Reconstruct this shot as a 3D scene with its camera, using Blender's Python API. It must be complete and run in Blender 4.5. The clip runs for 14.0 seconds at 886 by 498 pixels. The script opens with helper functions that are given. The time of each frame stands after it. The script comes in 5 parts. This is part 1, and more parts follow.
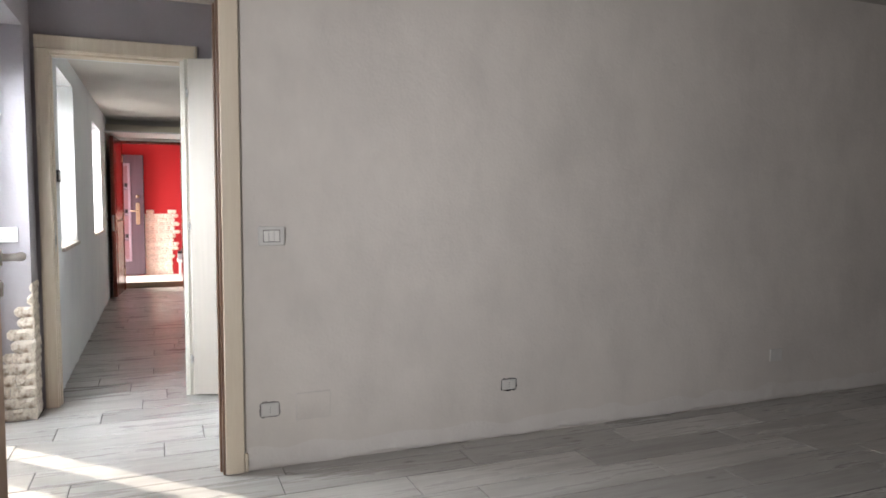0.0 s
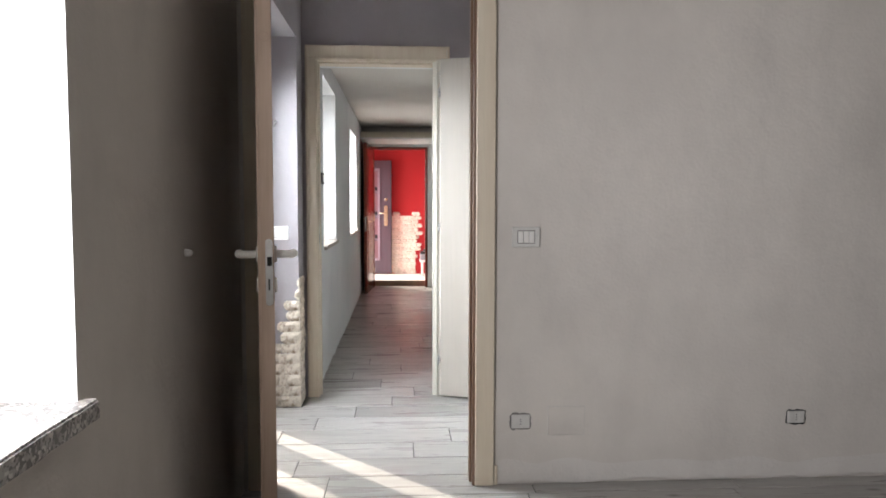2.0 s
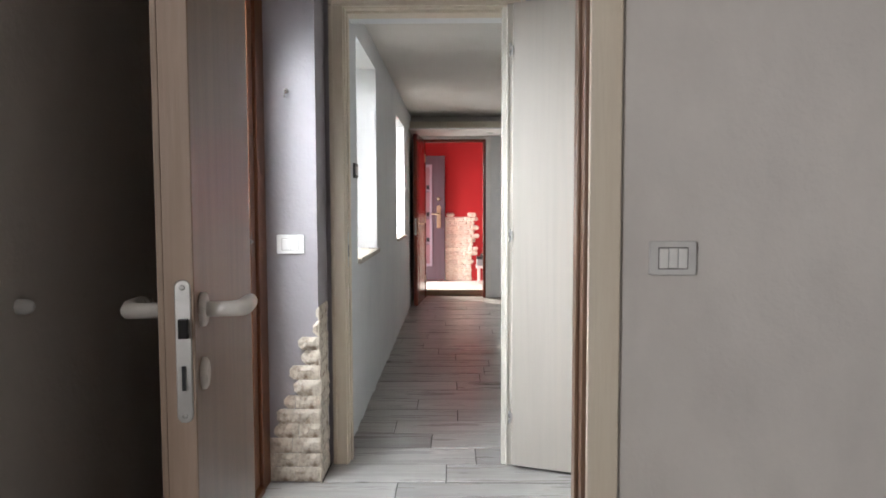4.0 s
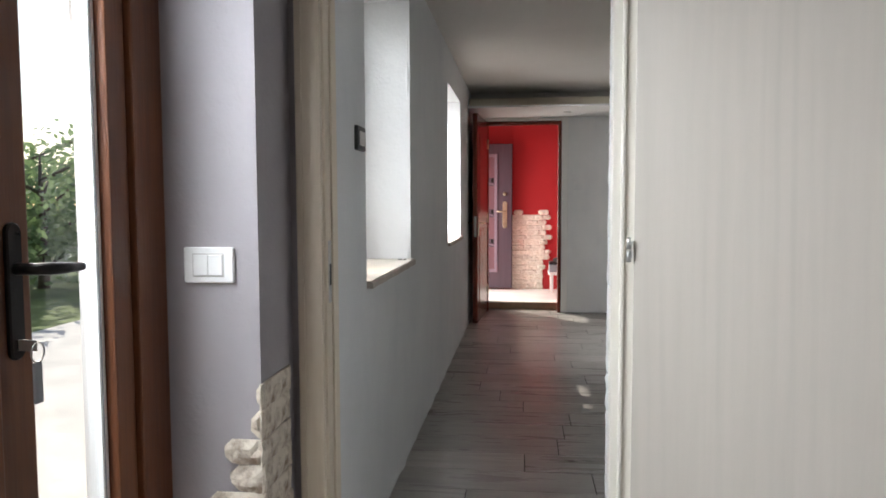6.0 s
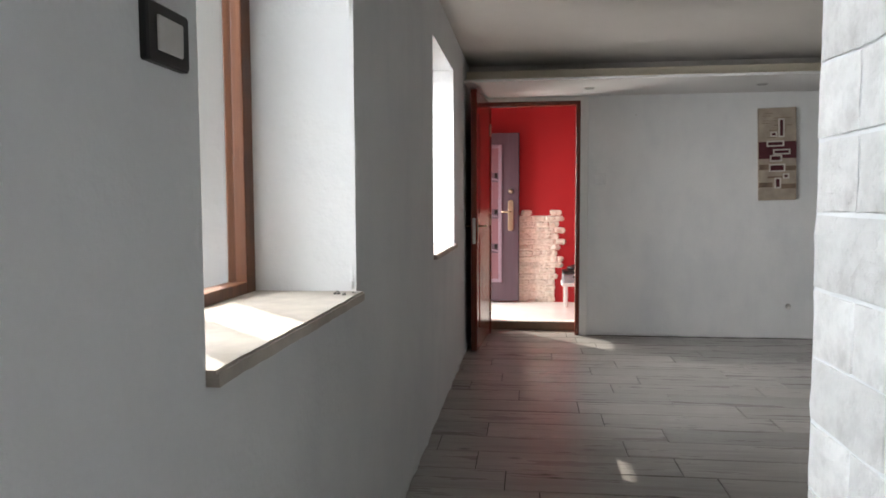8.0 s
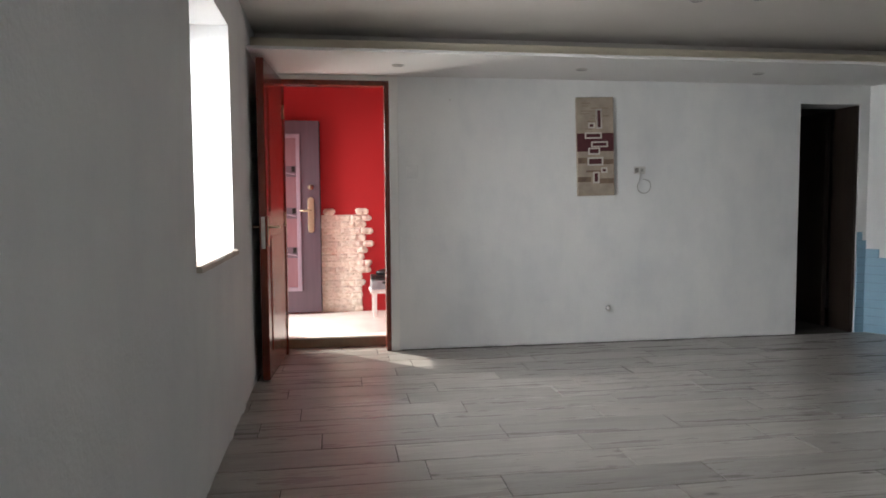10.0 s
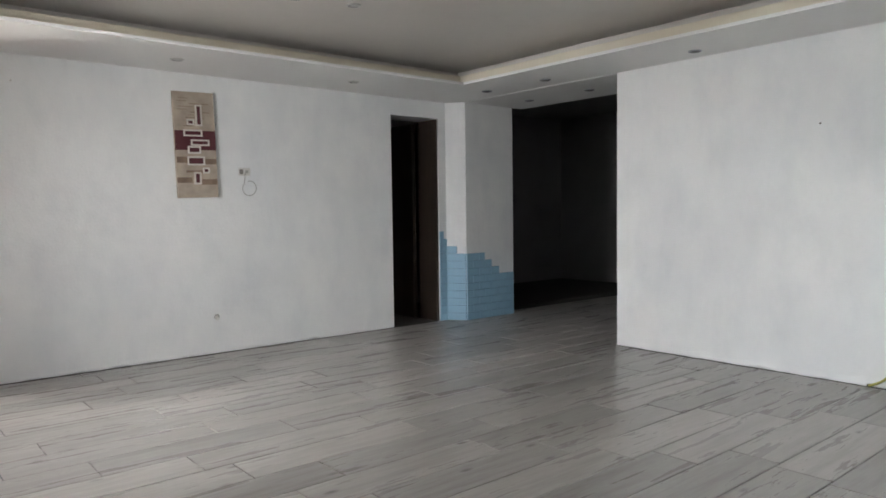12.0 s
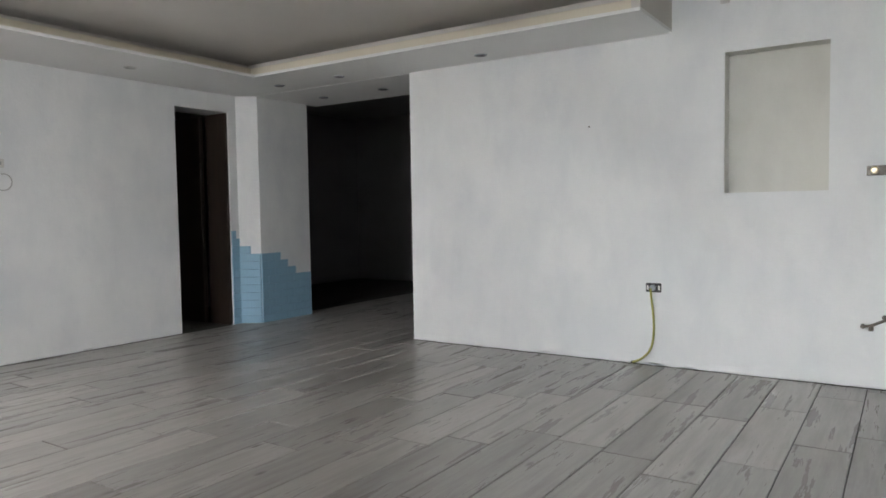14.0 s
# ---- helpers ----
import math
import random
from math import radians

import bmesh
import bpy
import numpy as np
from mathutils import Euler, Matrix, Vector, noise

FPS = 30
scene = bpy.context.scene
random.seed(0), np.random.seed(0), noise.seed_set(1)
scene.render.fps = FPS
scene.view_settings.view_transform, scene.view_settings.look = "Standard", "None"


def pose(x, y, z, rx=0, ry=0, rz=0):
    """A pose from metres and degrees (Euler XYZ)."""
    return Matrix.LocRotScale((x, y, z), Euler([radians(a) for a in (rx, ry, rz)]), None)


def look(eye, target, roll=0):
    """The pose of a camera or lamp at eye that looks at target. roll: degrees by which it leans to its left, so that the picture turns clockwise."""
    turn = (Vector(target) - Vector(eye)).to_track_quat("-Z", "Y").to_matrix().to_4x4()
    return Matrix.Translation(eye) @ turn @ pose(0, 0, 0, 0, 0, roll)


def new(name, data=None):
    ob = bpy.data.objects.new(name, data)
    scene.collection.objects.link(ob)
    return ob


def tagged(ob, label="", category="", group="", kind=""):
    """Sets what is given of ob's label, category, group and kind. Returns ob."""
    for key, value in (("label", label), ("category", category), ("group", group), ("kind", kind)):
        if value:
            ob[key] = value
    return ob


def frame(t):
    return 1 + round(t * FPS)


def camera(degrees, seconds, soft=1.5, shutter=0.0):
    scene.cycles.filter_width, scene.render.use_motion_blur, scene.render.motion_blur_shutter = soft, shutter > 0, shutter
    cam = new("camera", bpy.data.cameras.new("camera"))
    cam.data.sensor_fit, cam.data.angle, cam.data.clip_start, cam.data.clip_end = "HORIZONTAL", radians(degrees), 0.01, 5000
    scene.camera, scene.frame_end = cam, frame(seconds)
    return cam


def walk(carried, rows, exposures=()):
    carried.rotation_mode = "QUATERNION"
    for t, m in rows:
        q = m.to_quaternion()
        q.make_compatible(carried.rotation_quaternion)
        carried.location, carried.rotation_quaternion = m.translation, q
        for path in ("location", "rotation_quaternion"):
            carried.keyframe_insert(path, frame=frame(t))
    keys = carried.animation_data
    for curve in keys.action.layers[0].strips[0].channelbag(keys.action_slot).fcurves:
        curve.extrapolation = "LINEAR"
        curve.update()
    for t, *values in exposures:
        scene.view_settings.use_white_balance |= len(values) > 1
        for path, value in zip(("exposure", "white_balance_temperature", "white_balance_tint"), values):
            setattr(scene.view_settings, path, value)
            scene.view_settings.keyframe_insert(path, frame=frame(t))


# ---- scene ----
cam = camera(64.5, 14.0, soft=1.7)
PATH = [
    (0, (0.615, -10.529, 1.242), (1.361, -8.678, 1.105), 0.2),
    (0.5, (0.591, -10.51, 1.242), (1.138, -8.591, 1.107), 0.1),
    (1, (0.557, -10.477, 1.232), (0.915, -8.514, 1.1), 0.1),
    (1.5, (0.554, -10.391, 1.225), (0.763, -8.407, 1.096), 0.1),
    (2, (0.552, -10.251, 1.22), (0.67, -8.259, 1.092), 0.1),
    (2.5, (0.536, -10.06, 1.222), (0.633, -8.067, 1.095), 0.0),
    (3, (0.538, -9.779, 1.224), (0.604, -7.784, 1.097), -0.1),
    (5.3, (0.523, -8.062, 1.202), (0.357, -6.073, 1.071), -0.1),
    (5.7, (0.529, -7.783, 1.195), (0.3301, -5.798, 1.064), -0.1),
    (6.1, (0.537, -7.505, 1.187), (0.2994, -5.523, 1.053), -0.2),
    (6.5, (0.539, -7.212, 1.186), (0.2730, -5.234, 1.052), -0.3),
    (7.2, (0.517, -6.724, 1.193), (0.2473, -4.747, 1.059), -0.4),
    (9.3, (0.475, -5.573, 1.13), (0.4906, -3.578, 1.0), -0.3),
    (9.5, (0.480, -5.493, 1.13), (0.5676, -3.5, 1.0), -0.4),
    (10, (0.508, -5.332, 1.132), (0.8150, -3.361, 1.0), -0.4),
    (10.5, (0.545, -5.223, 1.121), (1.182, -3.331, 0.997), -0.5),
    (11, (0.556, -5.151, 1.089), (1.444, -3.363, 0.975), -0.7),
    (11.5, (0.572, -5.143, 1.063), (1.668, -3.473, 0.956), -0.8),
    (12, (0.592, -5.145, 1.057), (1.879, -3.618, 0.948), -0.8),
    (12.5, (0.595, -5.139, 1.038), (2.024, -3.744, 0.931), -0.8),
    (13, (0.608, -5.131, 1.027), (2.141, -3.851, 0.918), -0.9),
    (13.5, (0.625, -5.129, 1.009), (2.225, -3.935, 0.901), -0.9),
    (14, (0.633, -5.138, 1.006), (2.296, -4.032, 0.899), -0.9),
]
walk(cam, [(t, look(eye, target, roll)) for t, eye, target, roll in PATH], [(0, 1.2), (1.5, 1.02), (3, 1.1), (5.3, 0.4), (7, 0.4), (9.5, 0.33), (10, 0.5), (10.5, 0.62), (11, 0.85), (12.5, 1.0), (14, 0.84)])

# ---- world, sun, window light ----
SUN = Vector((0.70, -0.714, -0.72)).normalized()
world = bpy.data.worlds.new("sky")
scene.world = world
world.use_nodes = True
wn = world.node_tree
sky = wn.nodes.new("ShaderNodeTexSky")
sky.sky_type = "NISHITA"
sky.sun_disc = False
sky.sun_elevation = math.asin(-SUN.z)
sky.sun_rotation = math.atan2(-SUN.x, -SUN.y)
wn.links.new(sky.outputs[0], wn.nodes["Background"].inputs[0])
wn.nodes["Background"].inputs[1].default_value = 0.15

sun = new("sun", bpy.data.lights.new("sun", "SUN"))
sun.data.energy, sun.data.angle, sun.data.color = 5.0, radians(0.6), (1.0, 0.93, 0.82)
sun.matrix_world = look((-6, 6, 6), Vector((-6, 6, 6)) + SUN)


def window_light(y0, y1, z0, z1, x, power, spread=100, dip=-0.35, tint=(0.93, 0.97, 1.0), swing=0.0):
    """Sky light that enters by an opening in the outer wall."""
    la = bpy.data.lights.new("window_light", "AREA")
    la.spread = radians(spread)
    la.shape, la.size, la.size_y, la.energy, la.color = "RECTANGLE", y1 - y0, z1 - z0, power, tint
    ob = new("window_light", la)
    c = Vector((x, (y0 + y1) / 2, (z0 + z1) / 2))
    ob.matrix_world = look(c, c + Vector((1, swing, dip)))


window_light(-9.85, -8.85, 0.88, 2.1, -0.32, 32, 165, -0.1, (0.97, 0.97, 1.0))
window_light(-6.98, -6.2, 1.42, 2.1, -0.46, 30, 115, -0.95, (0.86, 0.93, 1.0), 0.2)
window_light(-5.15, -4.33, 0.97, 2.06, -0.48, 11.5, 72, -0.28)
window_light(-2.54, -1.67, 0.95, 1.96, -0.48, 25, 100, -0.4, (0.97, 0.97, 0.98), 0.38)
window_light(1.0, 1.85, 0.15, 2.0, -0.66, 50, 140, -0.3, (1.0, 0.97, 0.92), -0.5)


# ---- materials ----
def nodes_of(name):
    m = bpy.data.materials.new(name)
    m.use_nodes = True
    nt = m.node_tree
    return m, nt, nt.nodes["Principled BSDF"]


def mix_rgb(nt, fac, a, b, blend="MIX"):
    n = nt.nodes.new("ShaderNodeMix")
    n.data_type, n.blend_type = "RGBA", blend
    for sock, v in ((n.inputs[0], fac), (n.inputs[6], a), (n.inputs[7], b)):
        if isinstance(v, (int, float)):
            sock.default_value = v
        elif isinstance(v, tuple):
            sock.default_value = (*v, 1) if len(v) == 3 else v
        else:
            nt.links.new(v, sock)
    return n.outputs[2]


def ramp(nt, fac, lo, hi, v0=0.0, v1=1.0):
    n = nt.nodes.new("ShaderNodeMapRange")
    nt.links.new(fac, n.inputs[0])
    n.inputs[1].default_value, n.inputs[2].default_value = lo, hi
    n.inputs[3].default_value, n.inputs[4].default_value = v0, v1
    return n.outputs[0]


def noise_of(nt, coord, scale, detail=4, stretch=None, rough=0.55):
    if stretch:
        mp = nt.nodes.new("ShaderNodeMapping")
        mp.inputs["Scale"].default_value = stretch
        nt.links.new(coord, mp.inputs[0])
        coord = mp.outputs[0]
    n = nt.nodes.new("ShaderNodeTexNoise")
    n.inputs["Scale"].default_value, n.inputs["Detail"].default_value = scale, detail
    n.inputs["Roughness"].default_value = rough
    nt.links.new(coord, n.inputs["Vector"])
    return n.outputs["Fac"]


def bump(nt, p, height, strength, distance):
    b = nt.nodes.new("ShaderNodeBump")
    b.inputs["Strength"].default_value, b.inputs["Distance"].default_value = strength, distance
    nt.links.new(height, b.inputs["Height"])
    nt.links.new(b.outputs[0], p.inputs["Normal"])


def plaster(name, col, dirt, rough=0.85, amount=0.5, grain=0.35):
    """Brushed and patched wall paint: broad stains, trowel marks and a fine grain."""
    m, nt, p = nodes_of(name)
    co = nt.nodes.new("ShaderNodeTexCoord").outputs["Object"]
    broad = ramp(nt, noise_of(nt, co, 1.1, 5), 0.42, 0.72)
    mid = ramp(nt, noise_of(nt, co, 5.5, 6, (1, 1, 0.45)), 0.45, 0.8)
    fine = noise_of(nt, co, 70, 3)
    k = nt.nodes.new("ShaderNodeMath")
    k.operation = "MULTIPLY_ADD"
    nt.links.new(broad, k.inputs[0])
    k.inputs[1].default_value = 0.6 * amount
    m2 = nt.nodes.new("ShaderNodeMath")
    m2.operation = "MULTIPLY"
    nt.links.new(mid, m2.inputs[0])
    m2.inputs[1].default_value = 0.4 * amount
    nt.links.new(m2.outputs[0], k.inputs[2])
    c = mix_rgb(nt, k.outputs[0], col, dirt)
    c = mix_rgb(nt, ramp(nt, fine, 0.3, 0.7, 0.0, 0.10), c, tuple(v * 0.8 for v in col))
    nt.links.new(c, p.inputs["Base Color"])
    p.inputs["Roughness"].default_value = rough
    add = nt.nodes.new("ShaderNodeMath")
    add.operation = "MULTIPLY_ADD"
    nt.links.new(noise_of(nt, co, 9, 5), add.inputs[0])
    add.inputs[1].default_value = 3.0
    nt.links.new(fine, add.inputs[2])
    bump(nt, p, add.outputs[0], grain, 0.004)
    return m


def plain(name, col, rough=0.5, metal=0.0, vary=0.15, scale=30, grain=0.1):
    m, nt, p = nodes_of(name)
    co = nt.nodes.new("ShaderNodeTexCoord").outputs["Object"]
    n = noise_of(nt, co, scale, 4)
    c = mix_rgb(nt, ramp(nt, n, 0.35, 0.7), col, tuple(v * (1 - vary) for v in col))
    nt.links.new(c, p.inputs["Base Color"])
    nt.links.new(ramp(nt, noise_of(nt, co, scale * 0.3, 3), 0.3, 0.7, max(0.02, rough - 0.08), min(1, rough + 0.08)), p.inputs["Roughness"])
    p.inputs["Metallic"].default_value = metal
    if grain:
        bump(nt, p, n, grain, 0.002)
    return m


def wood(name, light, dark, along="Z", rough=0.5, scale=1.0, strength=0.25, contrast=1.0):
    m, nt, p = nodes_of(name)
    co = nt.nodes.new("ShaderNodeTexCoord").outputs["Object"]
    st = {"X": (0.06, 1, 1), "Y": (1, 0.06, 1), "Z": (1, 1, 0.06)}[along]
    g1 = noise_of(nt, co, 26 * scale, 6, st, 0.6)
    g2 = noise_of(nt, co, 150 * scale, 3, st)
    c = mix_rgb(nt, ramp(nt, g1, 0.5 - 0.18 / contrast, 0.5 + 0.2 / contrast), light, dark)
    c = mix_rgb(nt, ramp(nt, g2, 0.45, 0.75, 0, 0.35), c, dark)
    nt.links.new(c, p.inputs["Base Color"])
    p.inputs["Roughness"].default_value = rough
    bump(nt, p, g2, strength, 0.002)
    return m


def embossed(name, light, dark):
    """Bleached-wood film: wandering grain lines pressed into it, with soft streaks."""
    m, nt, p = nodes_of(name)
    co = nt.nodes.new("ShaderNodeTexCoord").outputs["Object"]
    mp = nt.nodes.new("ShaderNodeMapping")
    mp.inputs["Scale"].default_value = (1, 1, 0.09)
    nt.links.new(co, mp.inputs[0])
    w = nt.nodes.new("ShaderNodeTexWave")
    w.bands_direction = "X"
    w.inputs["Scale"].default_value, w.inputs["Distortion"].default_value = 10, 10
    w.inputs["Detail"].default_value, w.inputs["Detail Scale"].default_value = 3, 0.45
    nt.links.new(mp.outputs[0], w.inputs["Vector"])
    line = ramp(nt, w.outputs["Fac"], 0.55, 1.0)
    patch = ramp(nt, noise_of(nt, co, 7, 3, (1, 1, 0.12)), 0.46, 0.70)
    k = nt.nodes.new("ShaderNodeMath")
    k.operation = "MULTIPLY"
    nt.links.new(line, k.inputs[0])
    nt.links.new(patch, k.inputs[1])
    c = mix_rgb(nt, ramp(nt, noise_of(nt, co, 26, 6, (1, 1, 0.045), 0.65), 0.35, 0.7, 0, 0.5), light, dark)
    c = mix_rgb(nt, ramp(nt, k.outputs[0], 0, 1, 0, 0.2), c, tuple(v * 0.8 for v in dark))
    nt.links.new(c, p.inputs["Base Color"])
    p.inputs["Roughness"].default_value = 0.48
    bump(nt, p, k.outputs[0], -0.12, 0.002)
    return m


def plank_tile(name):
    """Grey wood-look tile: long streaks, a few knots, another tone on every piece."""
    m, nt, p = nodes_of(name)
    co = nt.nodes.new("ShaderNodeTexCoord").outputs["Object"]
    rnd = nt.nodes.new("ShaderNodeObjectInfo").outputs["Random"]
    isl = nt.nodes.new("ShaderNodeNewGeometry").outputs["Random Per Island"]
    sh = nt.nodes.new("ShaderNodeMath")
    sh.operation = "MULTIPLY_ADD"
    nt.links.new(rnd, sh.inputs[0])
    sh.inputs[1].default_value = 37.0
    m3 = nt.nodes.new("ShaderNodeMath")
    m3.operation = "MULTIPLY"
    nt.links.new(isl, m3.inputs[0])
    m3.inputs[1].default_value = 53.0
    nt.links.new(m3.outputs[0], sh.inputs[2])
    cx = nt.nodes.new("ShaderNodeCombineXYZ")
    nt.links.new(sh.outputs[0], cx.inputs[0])
    nt.links.new(sh.outputs[0], cx.inputs[1])
    va = nt.nodes.new("ShaderNodeVectorMath")
    nt.links.new(co, va.inputs[0])
    nt.links.new(cx.outputs[0], va.inputs[1])
    v = va.outputs[0]
    streak = noise_of(nt, v, 9, 8, (0.14, 1.5, 1), 0.68)
    fine = noise_of(nt, v, 60, 4, (0.07, 1.5, 1))
    blot = noise_of(nt, v, 2.6, 4, (0.35, 1.6, 1))
    c = mix_rgb(nt, ramp(nt, streak, 0.26, 0.80), (0.47, 0.452, 0.43), (0.20, 0.185, 0.168))
    c = mix_rgb(nt, ramp(nt, fine, 0.47, 0.80, 0, 0.28), c, (0.17, 0.155, 0.14))
    c = mix_rgb(nt, ramp(nt, blot, 0.40, 0.78, 0, 0.4), c, (0.235, 0.212, 0.19))
    vo = nt.nodes.new("ShaderNodeTexVoronoi")
    mp = nt.nodes.new("ShaderNodeMapping")
    mp.inputs["Scale"].default_value = (1.7, 4.0, 1)
    nt.links.new(v, mp.inputs[0])
    nt.links.new(mp.outputs[0], vo.inputs["Vector"])
    vo.inputs["Scale"].default_value = 1.8
    c = mix_rgb(nt, ramp(nt, vo.outputs["Distance"], 0.02, 0.13, 0.9, 0.0), c, (0.07, 0.058, 0.05))
    tone = ramp(nt, rnd, 0, 1, 0.78, 1.12)
    hs = nt.nodes.new("ShaderNodeHueSaturation")
    nt.links.new(tone, hs.inputs["Value"])
    nt.links.new(c, hs.inputs["Color"])
    nt.links.new(hs.outputs[0], p.inputs["Base Color"])
    nt.links.new(ramp(nt, streak, 0.3, 0.75, 0.23, 0.38), p.inputs["Roughness"])
    bump(nt, p, fine, 0.18, 0.002)
    return m


def speckled(name, a, b, c3, rough=0.35, scale=140):
    """Cut granite."""
    m, nt, p = nodes_of(name)
    co = nt.nodes.new("ShaderNodeTexCoord").outputs["Object"]
    v = nt.nodes.new("ShaderNodeTexVoronoi")
    v.inputs["Scale"].default_value = scale
    nt.links.new(co, v.inputs["Vector"])
    sp = nt.nodes.new("ShaderNodeSeparateColor")
    nt.links.new(v.outputs["Color"], sp.inputs[0])
    c = mix_rgb(nt, ramp(nt, sp.outputs[0], 0.35, 0.5), a, b)
    c = mix_rgb(nt, ramp(nt, sp.outputs[1], 0.75, 0.85), c, c3)
    nt.links.new(c, p.inputs["Base Color"])
    p.inputs["Roughness"].default_value = rough
    return m


def stone_veneer(name, light, dark, rough=0.8):
    m, nt, p = nodes_of(name)
    co = nt.nodes.new("ShaderNodeTexCoord").outputs["Object"]
    rnd = nt.nodes.new("ShaderNodeObjectInfo").outputs["Random"]
    n = noise_of(nt, co, 22, 7, None, 0.65)
    c = mix_rgb(nt, ramp(nt, n, 0.47, 0.68), light, dark)
    c = mix_rgb(nt, ramp(nt, rnd, 0, 1, 0.0, 0.4), c, tuple(0.6 * v for v in light))
    nt.links.new(c, p.inputs["Base Color"])
    p.inputs["Roughness"].default_value = rough
    bump(nt, p, n, 0.7, 0.012)
    return m


def glass_mat():
    m, nt, p = nodes_of("clear_glass")
    p.inputs["Transmission Weight"].default_value = 1.0
    p.inputs["Roughness"].default_value = 0.0
    p.inputs["IOR"].default_value = 1.45
    return m


def leaf_mat():
    """Thin leaves that glow a little against the light."""
    m, nt, p = nodes_of("green_leaves")
    rnd = nt.nodes.new("ShaderNodeNewGeometry").outputs["Random Per Island"]
    c = mix_rgb(nt, rnd, (0.15, 0.23, 0.09), (0.26, 0.36, 0.17))
    nt.links.new(c, p.inputs["Base Color"])
    p.inputs["Roughness"].default_value = 0.55
    tr = nt.nodes.new("ShaderNodeBsdfTranslucent")
    nt.links.new(c, tr.inputs["Color"])
    mx = nt.nodes.new("ShaderNodeMixShader")
    mx.inputs[0].default_value = 0.5
    nt.links.new(p.outputs[0], mx.inputs[1])
    nt.links.new(tr.outputs[0], mx.inputs[2])
    nt.links.new(mx.outputs[0], nt.nodes["Material Output"].inputs["Surface"])
    return m


M_GREIGE = plaster("greige_wall_paint", (0.66, 0.616, 0.57), (0.49, 0.457, 0.427), amount=1.0)
# dark only to weaken the light bounced onto the front wall
M_LOWBOUNCE = plaster("low_bounce_wall_paint", (0.20, 0.175, 0.155), (0.155, 0.135, 0.12))
M_LILAC = plaster("lilac_grey_wall_paint", (0.36, 0.335, 0.35), (0.27, 0.25, 0.255), amount=0.7)
M_WHITE = plaster("white_wall_paint", (0.80, 0.805, 0.80), (0.60, 0.62, 0.645), amount=0.9)
M_PATCH = plaster("patched_wall_paint", (0.74, 0.75, 0.75), (0.60, 0.62, 0.64), amount=0.8)
M_REVEAL = plaster("white_reveal_paint", (0.72, 0.73, 0.735), (0.62, 0.63, 0.635), amount=0.6)
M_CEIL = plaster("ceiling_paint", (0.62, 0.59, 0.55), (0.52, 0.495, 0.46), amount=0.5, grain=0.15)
# ceiling colour lowered so the front room throws back less light
M_CEILCUT = plaster("low_bounce_ceiling_paint", (0.42, 0.40, 0.37), (0.34, 0.32, 0.30), amount=0.5, grain=0.15)
M_SOFFIT = plaster("soffit_board_paint", (0.80, 0.795, 0.78), (0.72, 0.715, 0.70), amount=0.4, grain=0.1)
M_COVE = plaster("cream_cove_moulding", (0.72, 0.66, 0.54), (0.62, 0.56, 0.45), amount=0.5, grain=0.1)
M_NICHE = plaster("beige_niche_paint", (0.68, 0.67, 0.62), (0.54, 0.53, 0.48), amount=1.0)
M_DARKWOOD = wood("dark_stained_wood", (0.032, 0.02, 0.014), (0.016, 0.010, 0.008), rough=0.5)
M_RED = plaster("red_wall_paint", (0.44, 0.013, 0.018), (0.35, 0.009, 0.013), rough=0.6, amount=0.4, grain=0.15)
# grey that carries some of the unlit rooms' shade in its colour
M_SHADEPAINT = plaster("shade_toned_room_paint", (0.26, 0.25, 0.25), (0.19, 0.18, 0.18), amount=0.5)
M_OUTER = plaster("pale_outer_render", (0.84, 0.83, 0.80), (0.74, 0.73, 0.70), amount=0.5)
M_BLUE = plaster("blue_brick_paint", (0.26, 0.44, 0.58), (0.20, 0.35, 0.48), rough=0.6, amount=0.6, grain=0.3)
M_PLANK = plank_tile("grey_wood_look_tile")
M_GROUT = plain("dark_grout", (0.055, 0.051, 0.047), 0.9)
M_CREAM = wood("cream_door_laminate", (0.74, 0.66, 0.535), (0.64, 0.545, 0.425), rough=0.45, contrast=0.7)
M_PALE = embossed("pale_bleached_laminate", (0.47, 0.427, 0.372), (0.41, 0.37, 0.32))
# the cream laminate again, with window daylight put into its colour
M_CREAMLIT = wood("daylit_cream_laminate", (0.72, 0.68, 0.61), (0.65, 0.61, 0.535), rough=0.45, contrast=0.5)
M_WALNUT = wood("walnut_laminate", (0.235, 0.145, 0.095), (0.14, 0.08, 0.05), rough=0.3)
M_OAKEDGE = wood("light_brown_edge", (0.37, 0.27, 0.205), (0.28, 0.195, 0.14), rough=0.5)
M_MAHOG = wood("mahogany_varnish", (0.20, 0.045, 0.025), (0.10, 0.02, 0.013), rough=0.22)
M_TEAK = wood("orange_brown_window_wood", (0.17, 0.054, 0.015), (0.085, 0.026, 0.009), rough=0.42)
M_PURPLE = wood("plum_steel_door_film", (0.095, 0.066, 0.085), (0.068, 0.046, 0.062), rough=0.4, contrast=0.6)
M_PLUMFIELD = wood("reddish_plum_panel_film", (0.20, 0.10, 0.115), (0.14, 0.068, 0.085), rough=0.4, contrast=0.6)
M_PLUMLIGHT = plain("plum_panel_edge", (0.24, 0.185, 0.23), 0.35)
M_GRANITE = speckled("speckled_granite", (0.34, 0.31, 0.29), (0.12, 0.11, 0.105), (0.55, 0.52, 0.49))
M_SILL = plain("beige_sill_stone", (0.50, 0.445, 0.38), 0.5, vary=0.35, scale=7)
M_STONE = stone_veneer("cream_veneer_stone", (0.72, 0.645, 0.54), (0.24, 0.155, 0.10))
M_BRICKSLIP = stone_veneer("pale_brick_slip", (0.86, 0.80, 0.70), (0.66, 0.56, 0.44))
